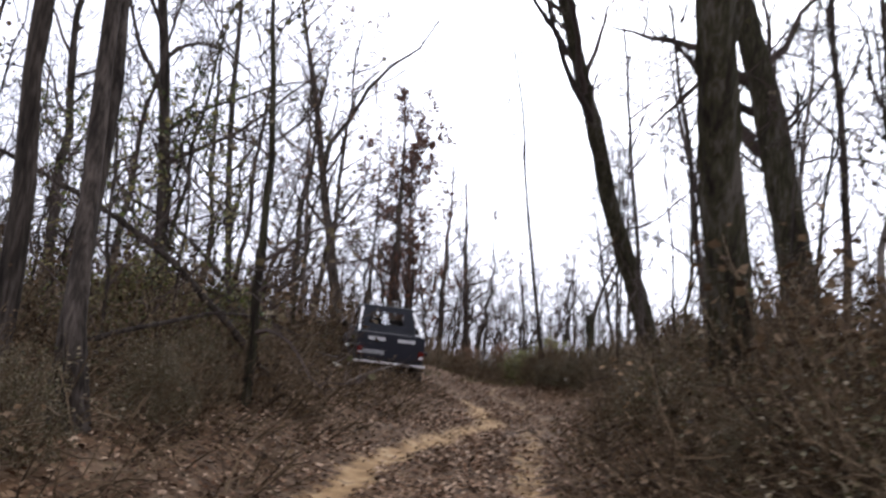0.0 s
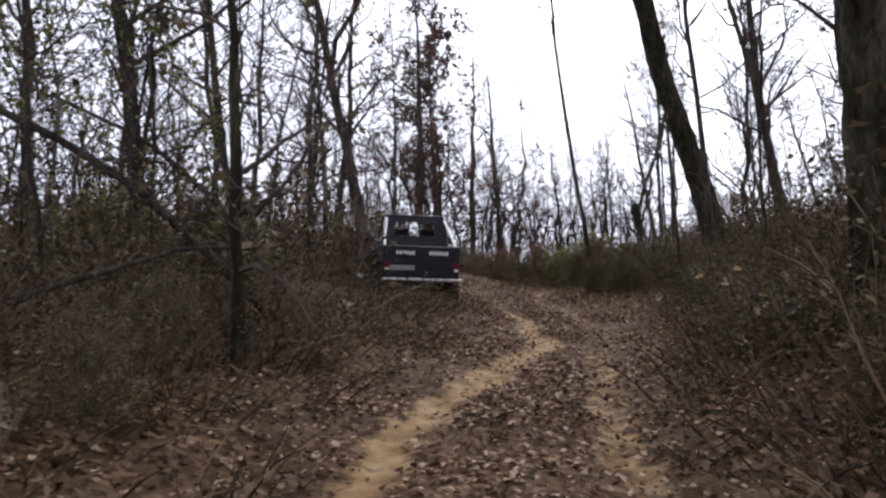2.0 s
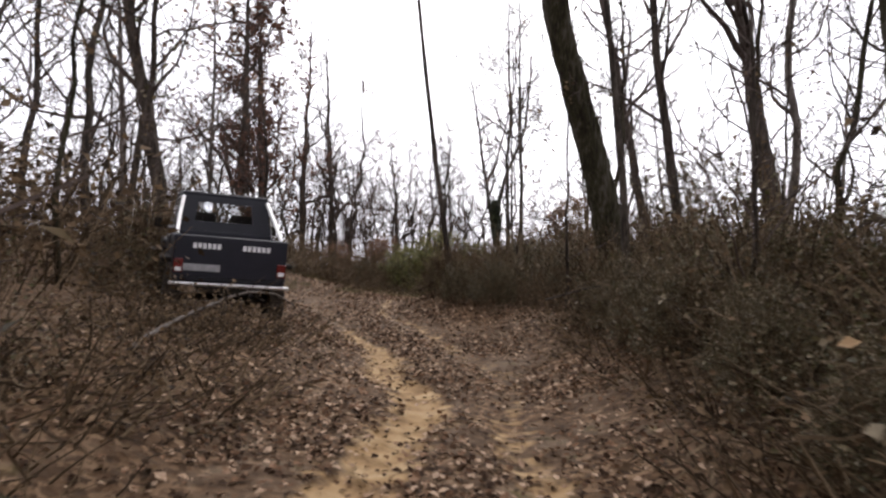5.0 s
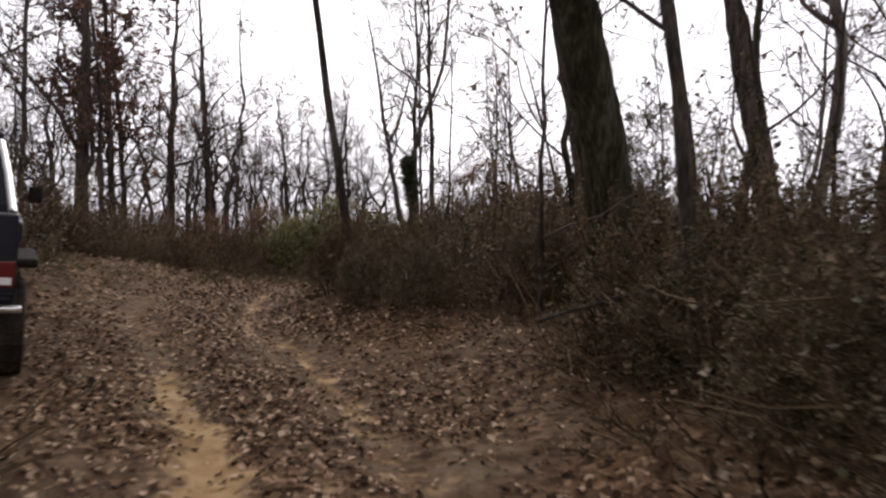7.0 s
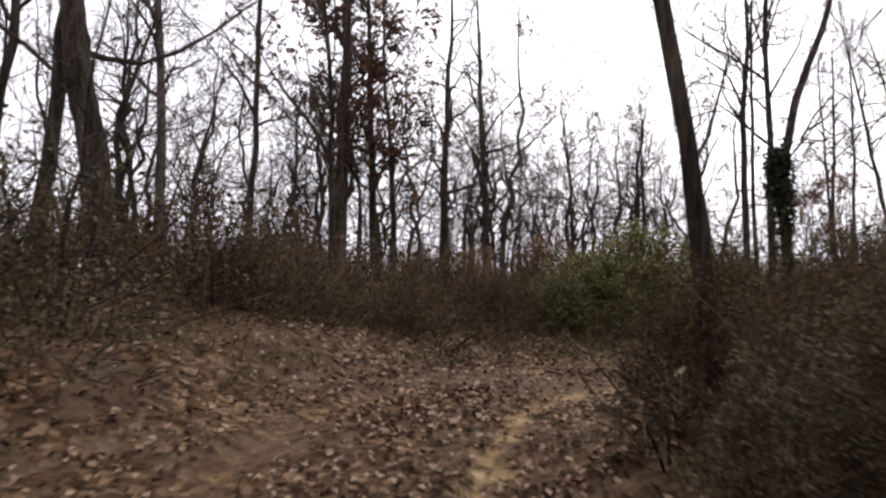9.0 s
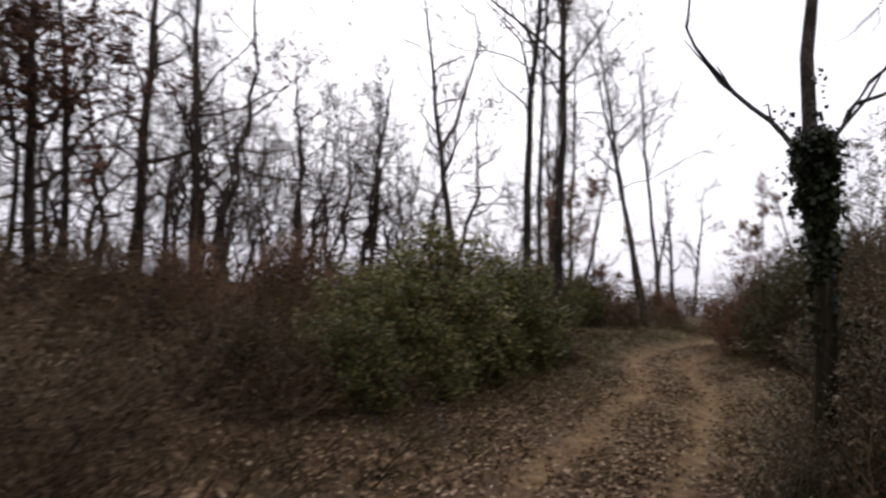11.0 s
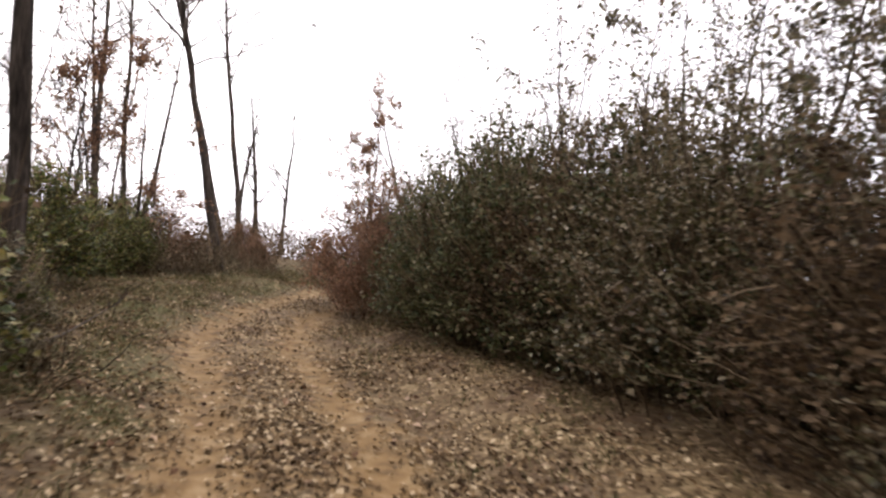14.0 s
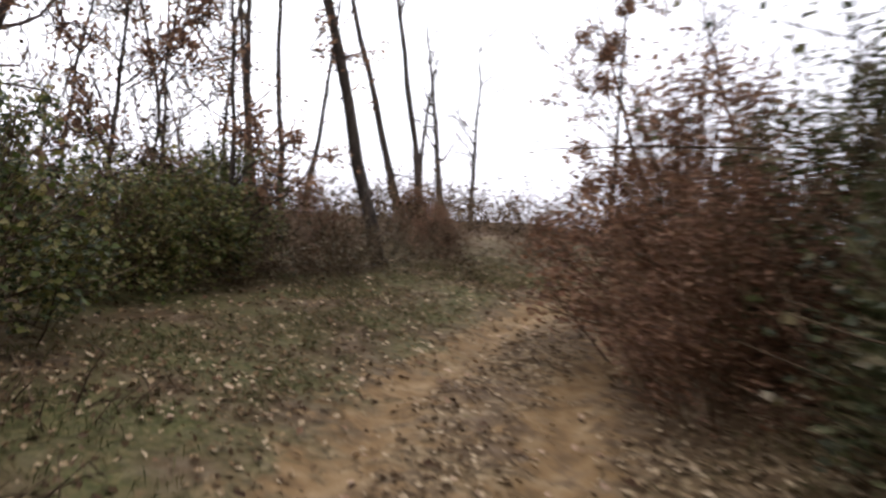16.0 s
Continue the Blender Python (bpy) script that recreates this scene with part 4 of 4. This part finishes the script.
THICKETS = ((-7, -1.4, 0.5, 8, 34, 2.3), (-8, 0.5, 6, 24, 120, 2.0), (1.4, 6.5, 2.5, 24, 150, 2.3), (5, 11, 4, 24, 70, 2.1), (-1.5, 3.5, 25.2, 30.5, 26, 2.1), (-7, 4, 23, 33, 60, 2.1), (-9, 9, 33, 46, 70, 2.6)) + ((6, 24, 20, 33, 90, 2.6), (15, 34, 45.0, 54, 76, 2.2),
            (16, 34, 30, 43, 60, 2.2), (8.5, 17, 45, 52, 40, 3.0), (5, 10, 35, 42, 20, 2.6), (-22, -8, 6, 50, 55, 5), (-9, 18, 46, 58, 80, 5), (-16, 2, 36, 50, 50, 5), (-24, 16, 56, 72, 70, 6), (10, 34, 56, 72, 40, 6), (11, 24, 6, 20, 28, 5), (24, 38, 52, 66, 36, 5), (-8, 10, -9, 0, 12, 2.6))
for x0, x1, y0, y1, count, clear in THICKETS:
    xs, ys = rng.uniform(x0, x1, count * 2), rng.uniform(y0, y1, count * 2)
    side = trail_at(xs, ys)[0]
    got = 0
    for x, y, d, low in zip(xs, ys, np.abs(side), ((side > 0) & (ys > 16.5) & (ys < 24)) | ((side < 0) & (ys < 12)) | ((xs > 14) & (ys > 44) & (ys < 56)) | ((side < 0) & (ys > 26) & (ys < 36))):
        if got < count and d > clear and not (-0.1 * y - 0.75 < x < 1.0 and 6 < y < 21.4):
            near = d < 4.6 and 1 < y < 48 and x < 24 and len(NEAR) < 270
            if near or d > 3.2:
                (NEAR if near else REST).append((x, y, d, low))
                got += 1
for x, y, d, low in NEAR:
    k = BRUSH[int(rng.integers(0, 5))]
    copy_put(k, x, y, rng.uniform(0, 360), (rng.uniform(0.6, 0.9) if d < 2.8 else rng.uniform(0.85, 1.2)) * (0.72 if low else 1))

LOW = []
for a0, a1, lo, hi, count in ((2.8, 10, -2.6, -1.9, 26), (2.8, 11, 1.85, 2.5, 24), (11, 22, 2.0, 2.6, 18), (24.5, 31.5, 1.8, 2.5, 24), (24.5, 31, -2.5, -1.85, 20), (9.5, 13.5, -3.0, -2.2, 12),
                              (5, 11.5, -2.3, -1.35, 20), (8.5, 15, -3.8, -2.1, 36), (11, 15, -2.4, -1.5, 12), (4, 10, 1.6, 2.4, 24), (10, 18, 1.8, 2.7, 26), (35, 40, -3.4, -1.8, 18)):
    for _ in range(count):
        i = int(np.argmax(LINE[:, 1] > rng.uniform(a0, a1)))
        d = rng.uniform(lo, hi)
        LOW.append((LINE[i, 0] + WAY[i, 1] * d, LINE[i, 1] - WAY[i, 0] * d, abs(d), False))
for x, y, size in ((2.55, 5.0, 0.42), (3.0, 5.8, 0.55), (3.3, 7.0, 0.6), (4.85, 24.5, 0.75), (5.3, 25.3, 0.72), (5.9, 25.7, 0.8)):
    copy_put(BRUSH[2], x, y, rng.uniform(0, 360), size)


def loose(seed, tall, wide, arch, leaf=0.095, count=150):
    """A lighter clump of stems and leaves for the brush further in, as arrays."""
    r = np.random.default_rng(seed)
    g, l, ends = Growth(), Growth(), []
    for _ in range(11):
        a, q = r.uniform(0, 2 * np.pi), np.sqrt(r.uniform(0, 1))
        way = np.array((np.cos(a) * q * (0.6 + arch), np.sin(a) * q * (0.6 + arch), 1.0))
        foot = (np.cos(a) * wide * 0.4 * q, np.sin(a) * wide * 0.4 * q, -0.15)
        pts, rr_, w = limb(r, foot, way / np.linalg.norm(way), tall * r.uniform(0.6, 1.1), 0.011, 0.004, 3, 0.15, -arch * 0.2)
        g.tube(pts, rr_, 3)
        for _ in range(2):
            w2 = w + r.normal(0, 0.8, 3)
            p2, r2, _ = limb(r, pts[r.integers(1, 4)], w2 / np.linalg.norm(w2), tall * r.uniform(0.2, 0.45), 0.006, 0.003, 2, 0.2, 0.0)
            g.tube(p2, r2, 3)
            ends.append(p2)
    ends = np.vstack(ends)
    l.leaves(ends[r.integers(0, len(ends), count)] + r.normal(0, 0.12 * min(1, tall), (count, 3)), leaf, r, droop=0.4, flat=0.3)
    return [(np.vstack(m.v), np.vstack(m.f)) for m in (g, l)]


LOOSE = [loose(501, 1.5, 1.9, 0.5), loose(502, 1.9, 1.9, 0.2), loose(503, 1.2, 1.9, 0.7), loose(504, 1.7, 2.0, 0.3)]


def undergrowth(spots, kinds, stems, leaves):
    """Brush past counting, as one mesh of stems and one of leaves."""
    for child, name, mat, label in ((0, *stems), (1, *leaves)):
        r = np.random.default_rng(61)
        vs, fs, n = [], [], 0
        for x, y, d, low in spots:
            v, f = kinds[int(r.integers(0, len(kinds)))][child]
            a, size = r.uniform(0, 2 * np.pi), r.uniform(0.85, 1.3) * (0.75 if low else 1)
            v = v * size
            c, q = np.cos(a), np.sin(a)
            vs.append(np.stack([v[:, 0] * c - v[:, 1] * q + x, v[:, 0] * q + v[:, 1] * c + y, v[:, 2] + ground_z(x, y)], 1))
            fs.append(f + n)
            n += len(v)
        tagged(part(name, quads(np.vstack(vs), np.vstack(fs)), mat), label, "undergrowth", kind="stuff")


undergrowth(REST, LOOSE, ("undergrowth", STEM, "dense tangle of dry stems filling the woods"), ("undergrowth_foliage", LEAF_DRY, "withered leaves of the brush filling the woods"))
MATS = [loose(511, 0.46, 0.9, 0.8, 0.042, 100), loose(512, 0.36, 0.8, 1.0, 0.04, 90), loose(513, 0.62, 0.8, 0.5, 0.042, 110)]
undergrowth(LOW, MATS, ("low_brush", STEM, "low dry canes along the edges of the track"), ("low_brush_foliage", LEAF_DRY, "withered brown leaves of the low canes"))

# ---- fallen branches ----


def fallen_branch(seed, points, thick, label, bark=None):
    """A dead limb through the points given, with a few side twigs."""
    rng = np.random.default_rng(seed)
    thing = tagged(new("fallen_branch"), label, "branch")
    thing.location = points[0]
    pts = smooth_line(np.array(points) - np.array(points[0]), 0.3)
    pts = pts + rng.normal(0, 0.012, pts.shape)
    g = Growth()
    g.tube(pts, thick / 2 * (1 - 0.6 * np.linspace(0, 1, len(pts))), 7)
    part("limb", g.mesh(), bark or BARK_PALE, thing)
    for _ in range(7):
        q = pts[rng.integers(2, len(pts))]
        w = rng.normal(0, 0.6, 3) + np.array((0, 0, 0.3)) + (pts[-1] - pts[0]) * 0.3
        p2, r2, _ = limb(rng, q, w / np.linalg.norm(w), rng.uniform(0.2, 0.6), thick * 0.14, 0.003, 4, 0.2, 0.0)
        g = Growth()
        g.tube(p2, r2, 4)
        part("twig", g.mesh(), TWIG, thing)
    return thing


def on_ground(x, y, up=0.03):
    return (x, y, ground_z(x, y) + up)


fallen_branch(1, [on_ground(-1.3, 12.3, 0.05), on_ground(-1.1, 13.4, 0.2), on_ground(-0.7, 14.5, 0.33), on_ground(-0.25, 15.4, 0.36), on_ground(0.15, 16.1, 0.28)], 0.045, "long pale fallen branch lying along the bank")
fallen_branch(2, [on_ground(-3.3, 7.3, 0.5), on_ground(-2.3, 8.6, 0.95), on_ground(-1.5, 9.8, 0.75)], 0.06, "dark bent dead limb hanging in brambles", BARK)
fallen_branch(3, [(3.35, 15.9, 1.7), (4.41, 15.33, 2.1), (5.5, 14.6, 2.4), (6.6, 13.9, 2.75)], 0.035, "long dead limb caught in the dark brush", BARK)
for k, (x, y, dx, dy) in enumerate(((3.5, 29.1, -0.3, 0.35), (4.05, 29.6, 0.15, 0.4), (4.4, 30.1, -0.4, 0.1))):
    fallen_branch(20 + k, [on_ground(x, y, 0.02), on_ground(x + dx * 0.5, y + dy * 0.5, 0.2), on_ground(x + dx, y + dy, 0.34)], 0.018, "thin dry stick standing out of the litter")
fallen_branch(5, [on_ground(-1.9, 9.9, 0.02), on_ground(-3.4, 9.3, 1.5), on_ground(-5.2, 8.8, 2.3), on_ground(-7.0, 8.6, 2.9)], 0.11, "dark dead tree leaning out of the brush", BARK)
fallen_branch(6, [on_ground(-2.5, 12.6, 0.02), on_ground(-4.2, 12.2, 1.9), on_ground(-6.4, 11.8, 2.9)], 0.1, "dark dead limb leaning out of the brush", BARK)
fallen_branch(4, [on_ground(10.4, 38.0, 0.02), on_ground(10.75, 37.8, 0.35), on_ground(11.1, 37.6, 0.65)], 0.035, "thin pale stick standing out of the grass")


# ---- the vehicle ahead: a small half-cab pickup ----
def box_mesh(x0, x1, y0, y1, z0, z1, bevel=0.03, taper=None):
    bm = bmesh.new()
    bmesh.ops.create_cube(bm, size=1)
    for v in bm.verts:
        v.co = Vector(((x0 + x1) / 2 + v.co.x * (x1 - x0), (y0 + y1) / 2 + v.co.y * (y1 - y0), (z0 + z1) / 2 + v.co.z * (z1 - z0)))
        if taper and v.co.z > (z0 + z1) / 2:
            v.co.x *= taper[0]
            v.co.y = (y0 + y1) / 2 + (v.co.y - (y0 + y1) / 2) * taper[1] + (taper[2] if len(taper) > 2 else 0)
    if bevel:
        bmesh.ops.bevel(bm, geom=list(bm.edges), offset=bevel, segments=2, affect="EDGES", profile=0.5)
    return bm


def bar(points, r, sides=8):
    g = Growth()
    g.tube(points, [r] * len(points), sides)
    return g.mesh()


def ring(r_in, r_out, width, axis_x, seg=28, tread=0.0):
    """A tyre or rim: a lathe round the x axis, with blocks of tread."""
    prof = [(r_in, -width / 2 * 0.8), (r_in + (r_out - r_in) * 0.55, -width / 2), (r_out * 0.975, -width / 2 * 0.86), (r_out, -width / 2 * 0.6),
            (r_out, width / 2 * 0.6), (r_out * 0.975, width / 2 * 0.86), (r_in + (r_out - r_in) * 0.55, width / 2), (r_in, width / 2 * 0.8)]
    v, f, k = [], [], len(prof)
    for i in range(seg):
        a = 2 * math.pi * i / seg
        for r, x in prof:
            rr_ = r + (tread if i % 2 and r > r_out * 0.96 else 0)
            v.append((axis_x + x, math.cos(a) * rr_, math.sin(a) * rr_))
    for i in range(seg):
        for j in range(k):
            f.append((i * k + j, i * k + (j + 1) % k, ((i + 1) % seg) * k + (j + 1) % k, ((i + 1) % seg) * k + j))
    return v, f


def pickup(x, y, turn):
    p = tagged(new("pickup_truck"), "small black half-cab off-road pickup truck beside the track", "truck")
    wide = 0.74
    part("tub", box_mesh(-wide, wide, -1.62, 0.35, 0.62, 0.98, 0.04), PAINT, p)
    for s in (-1, 1):
        part("bed_side", box_mesh(s * wide - 0.035 * (s > 0) - 0.0 * s, s * wide + 0.035 * (s < 0), -1.6, -0.42, 0.96, 1.24, 0.015), PAINT, p)
    gate = part("tailgate", box_mesh(-wide, wide, -1.67, -1.61, 0.7, 1.26, 0.02), PAINT, p)
    for x0, x1 in ((-0.5, -0.13), (0.14, 0.52)):
        k = 6
        for i in range(k):
            a = x0 + (x1 - x0) * i / k
            part("letter_bar", box_mesh(a, a + (x1 - x0) / k * 0.72, -1.678, -1.668, 1.09, 1.16, 0), WHITE, gate, "white lettering bar")
    part("plate", box_mesh(-0.62, -0.14, -1.685, -1.668, 0.79, 0.88, 0.004), PLATE, gate, "dull grey plate")
    part("rear_bumper", box_mesh(-0.78, 0.78, -1.78, -1.69, 0.6, 0.645, 0.015), CHROME, p, "bright chrome bumper bar")
    for s in (-1, 1):
        lamp = part("tail_lamp", box_mesh(s * 0.67 - 0.06, s * 0.67 + 0.06, -1.70, -1.668, 0.76, 0.94, 0.01), RED_LENS, p)
        part("reflector", box_mesh(s * 0.67 - 0.04, s * 0.67 + 0.04, -1.708, -1.701, 0.78, 0.83, 0.002), WHITE, lamp)
    # cab with open windows
    part("cab_lower", box_mesh(-wide + 0.01, wide - 0.01, -0.42, 0.75, 0.9, 1.3, 0.04), PAINT, p)
    part("cab_roof", box_mesh(-0.62, 0.62, -0.36, 0.5, 1.79, 1.85, 0.028), PAINT, p)
    rear = bmesh.new()
    outer = [(-0.7, 1.29), (0.7, 1.29), (0.61, 1.8), (-0.61, 1.8)]
    inner = [(-0.42, 1.42), (0.42, 1.42), (0.38, 1.7), (-0.38, 1.7)]
    rings = []
    for yy_ in (-0.42, -0.38):
        rings.append([rear.verts.new((a, yy_ + (b - 1.29) * 0.1, b)) for a, b in outer + inner])
    for i in range(4):
        j = (i + 1) % 4
        rear.faces.new((rings[0][i], rings[0][j], rings[0][4 + j], rings[0][4 + i]))
        rear.faces.new((rings[1][i], rings[1][4 + i], rings[1][4 + j], rings[1][j]))
        rear.faces.new((rings[0][4 + i], rings[0][4 + j], rings[1][4 + j], rings[1][4 + i]))
        rear.faces.new((rings[0][i], rings[1][i], rings[1][j], rings[0][j]))
    back = part("cab_back", rear, PAINT, p)
    part("rear_window", ([(-0.42, -0.39, 1.42), (0.42, -0.39, 1.42), (0.38, -0.365, 1.7), (-0.38, -0.365, 1.7)], [(0, 1, 2, 3)]), GLASS, back).visible_shadow = False
    for s in (-1, 1):
        part("windscreen_pillar", bar([(s * 0.69, 0.78, 1.28), (s * 0.6, 0.48, 1.8)], 0.035), PAINT, p)
        door = part("door", box_mesh(s * 0.735 - 0.012, s * 0.735 + 0.012, -0.3, 0.62, 0.72, 1.28, 0.008), PAINT, p)
        part("handle", box_mesh(s * 0.752 - 0.012, s * 0.752 + 0.012, -0.22, -0.08, 1.14, 1.17, 0.004), CHROME, door)
        part("door_window", ([(s * 0.725, -0.34, 1.3), (s * 0.725, 0.7, 1.3), (s * 0.625, 0.46, 1.78), (s * 0.625, -0.3, 1.78)], [(0, 1, 2, 3)]), GLASS, door).visible_shadow = False
        part("roll_bar_brace", bar([(s * 0.6, -0.44, 1.76), (s * 0.66, -0.9, 1.5), (s * 0.7, -1.35, 1.25)], 0.026), CHROME, p, "bright diagonal roll bar tube")
        mirror = part("mirror_arm", bar([(s * 0.74, 0.62, 1.25), (s * 0.86, 0.6, 1.3)], 0.012), DARK, p)
        part("mirror_head", box_mesh(s * 0.89 - 0.06, s * 0.89 + 0.06, 0.57, 0.63, 1.24, 1.4, 0.02), DARK, mirror)
        part("seat", box_mesh(s * 0.32 - 0.22, s * 0.32 + 0.22, -0.25, -0.12, 1.0, 1.55, 0.05), DARK, p)
        part("arch", box_mesh(s * 0.8 - 0.08, s * 0.8 + 0.08, -1.42, -0.62, 0.86, 0.93, 0.03), DARK, p)
    part("windscreen", ([(-0.67, 0.78, 1.3), (0.67, 0.78, 1.3), (0.58, 0.49, 1.78), (-0.58, 0.49, 1.78)], [(0, 1, 2, 3)]), GLASS, p).visible_shadow = False
    part("bonnet", box_mesh(-0.66, 0.66, 0.7, 1.6, 0.75, 1.22, 0.06, (0.94, 0.98)), PAINT, p)
    for s in (-1, 1):
        part("front_wing", box_mesh(s * 0.7 - 0.11, s * 0.7 + 0.11, 0.72, 1.58, 0.82, 1.06, 0.05), PAINT, p)
    part("chassis", box_mesh(-0.4, 0.4, -1.6, 1.6, 0.48, 0.64, 0.03), DARK, p)
    for yy_ in (-1.02, 1.12):
        axle = part("axle", bar([(-0.66, yy_, 0.37), (0.66, yy_, 0.37)], 0.05), DARK, p)
        part("differential", bar([(0.1, yy_ - 0.14, 0.37), (0.1, yy_, 0.37), (0.1, yy_ + 0.1, 0.37)], 0.12, 10), DARK, axle)
        for s in (-1, 1):
            wheel = part("wheel", bar([(s * 0.56, 0, 0), (s * 0.8, 0, 0)], 0.06), DARK, p)
            wheel.location = (0, yy_, 0.37)
            part("tyre", ring(0.2, 0.365, 0.24, s * 0.7, 36, 0.014), RUBBER, wheel)
            part("rim", ring(0.05, 0.2, 0.14, s * 0.74, 20), STEEL, wheel, "dull steel rim")
    part("exhaust", bar([(0.3, -1.2, 0.5), (0.3, -1.7, 0.47)], 0.025), STEEL, p)
    c, q = math.cos(radians(turn)), math.sin(radians(turn))
    z = [ground_z(x + c * u - q * v, y + q * u + c * v) for u in (-0.7, 0.7) for v in (-1.02, 1.12)]
    pitch = math.degrees(math.atan2(z[1] + z[3] - z[0] - z[2], 2 * 2.14))
    roll = math.degrees(math.atan2(z[0] + z[1] - z[2] - z[3], 2 * 1.4))
    p.matrix_basis = pose(x, y, sum(z) / 4 - 0.02, pitch, roll, turn) @ Matrix.Scale(1.03, 4)
    return p


pickup(-1.25, 18.5, 11.0)


# ---- fallen leaves and grass over the ground ----
def litter(count, seed, name, label, spots, mat, size, lift):
    rng = np.random.default_rng(seed)
    x, y = spots(rng, count)
    z = sheet_z(x, y) + rng.uniform(0.006, lift, len(x))
    g = Growth()
    g.leaves(np.stack([x, y, z], 1), size, rng, droop=-0.04, flat=0.72, wide=0.38)
    return tagged(part(name, g.mesh(), mat), label, "leaves", kind="stuff")


def beside_track(rng, count):
    """Places along the track, thick on the verges and thin in the ruts."""
    i = rng.integers(int(np.argmax(LINE[:, 1] > -1)), int(np.argmax(LINE[:, 0] > 26)), count * 2)
    d, on = rng.normal(0, 1.8, count * 2), rng.uniform(-0.12, 0.12, count * 2)
    x, y = LINE[i, 0] + WAY[i, 1] * d + WAY[i, 0] * on, LINE[i, 1] - WAY[i, 0] * d + WAY[i, 1] * on
    l, r = ruts(d, y)
    keep = (rng.uniform(0, 1, count * 2) > 0.93 * np.exp(-(l / 0.26) ** 2) + np.where(y > 25, 0.9, 0.72) * np.exp(-(r / 0.28) ** 2)) & (rng.uniform(0, 1, count * 2) > (1 - step(1.0, 2.2, np.abs(d))) * (0.25 * step(32, 34, y) + 0.4 * step(35.5, 38, y)))
    bare = waves(x + 0.5 * y, y - 0.6 * x, 1.7) + 0.25 * rng.normal(0, 1, count * 2)
    keep &= rng.uniform(0, 1, count * 2) < np.clip(0.72 - 0.75 * bare, 0.2, 1)
    return x[keep][:count], y[keep][:count]


def wide_spots(rng, count):
    return rng.uniform(-9, 24, count), rng.uniform(0, 48, count)


def early_track(rng, count):
    x, y = beside_track(rng, count * 2)
    keep = y + rng.normal(0, 1.5, len(y)) < 28
    return x[keep][:count], y[keep][:count]


def late_track(rng, count):
    x, y = beside_track(rng, count * 2)
    keep = y + rng.normal(0, 1.5, len(y)) > 28
    return x[keep][:count], y[keep][:count]


litter(46000, 1, "leaf_litter", "fallen brown leaves strewn thickly along the track", early_track, LITTER, 0.058, 0.025)
litter(58000, 3, "leaf_litter", "fallen tan leaves strewn along the open track", late_track, LITTER_TAN, 0.056, 0.03)
litter(14000, 2, "leaf_litter", "fallen brown leaves under the trees", wide_spots, LITTER, 0.075, 0.04)


def grass_tufts():
    rng = np.random.default_rng(4)
    g = Growth()
    i = rng.integers(int(np.argmax(LINE[:, 1] > 22)), int(np.argmax(LINE[:, 0] > 22)), 3200)
    d = rng.choice((-1, -1, -1, 1), 3200) * rng.uniform(1.2, 3.4, 3200)
    xs, ys = LINE[i, 0] + WAY[i, 1] * d, LINE[i, 1] - WAY[i, 0] * d
    thick = waves(xs * 0.7 + ys, ys - 0.5 * xs, 1.9) + rng.normal(0, 0.3, len(xs)) + 0.25 * step(33, 38, ys) > 0.1
    xs, ys = xs[thick], ys[thick]
    zs = sheet_z(xs, ys)
    for x, y, z in zip(xs, ys, zs):
        k = 9
        foot = np.stack([x + rng.normal(0, 0.07, k), y + rng.normal(0, 0.07, k), np.full(k, z - 0.01)], 1)
        tip = foot + np.stack([rng.normal(0, 0.07, k), rng.normal(0, 0.07, k), rng.uniform(0.03, 0.13, k)], 1)
        side = np.cross(tip - foot, rng.normal(0, 1, (k, 3)))
        side *= 0.005 / (np.linalg.norm(side, axis=1)[:, None] + 1e-9)
        mid = (foot + tip) / 2 + np.array((0, 0, 0.03))
        c = np.stack([foot - side, mid + side, tip, mid - side], 1)
        g.v.append(c.reshape(-1, 3))
        g.f.append(g.n + np.arange(4 * k).reshape(k, 4))
        g.n += 4 * k
    return tagged(part("grass", g.mesh(), GRASS), "thin winter grass along the verges of the track", "grass", kind="stuff")


grass_tufts()
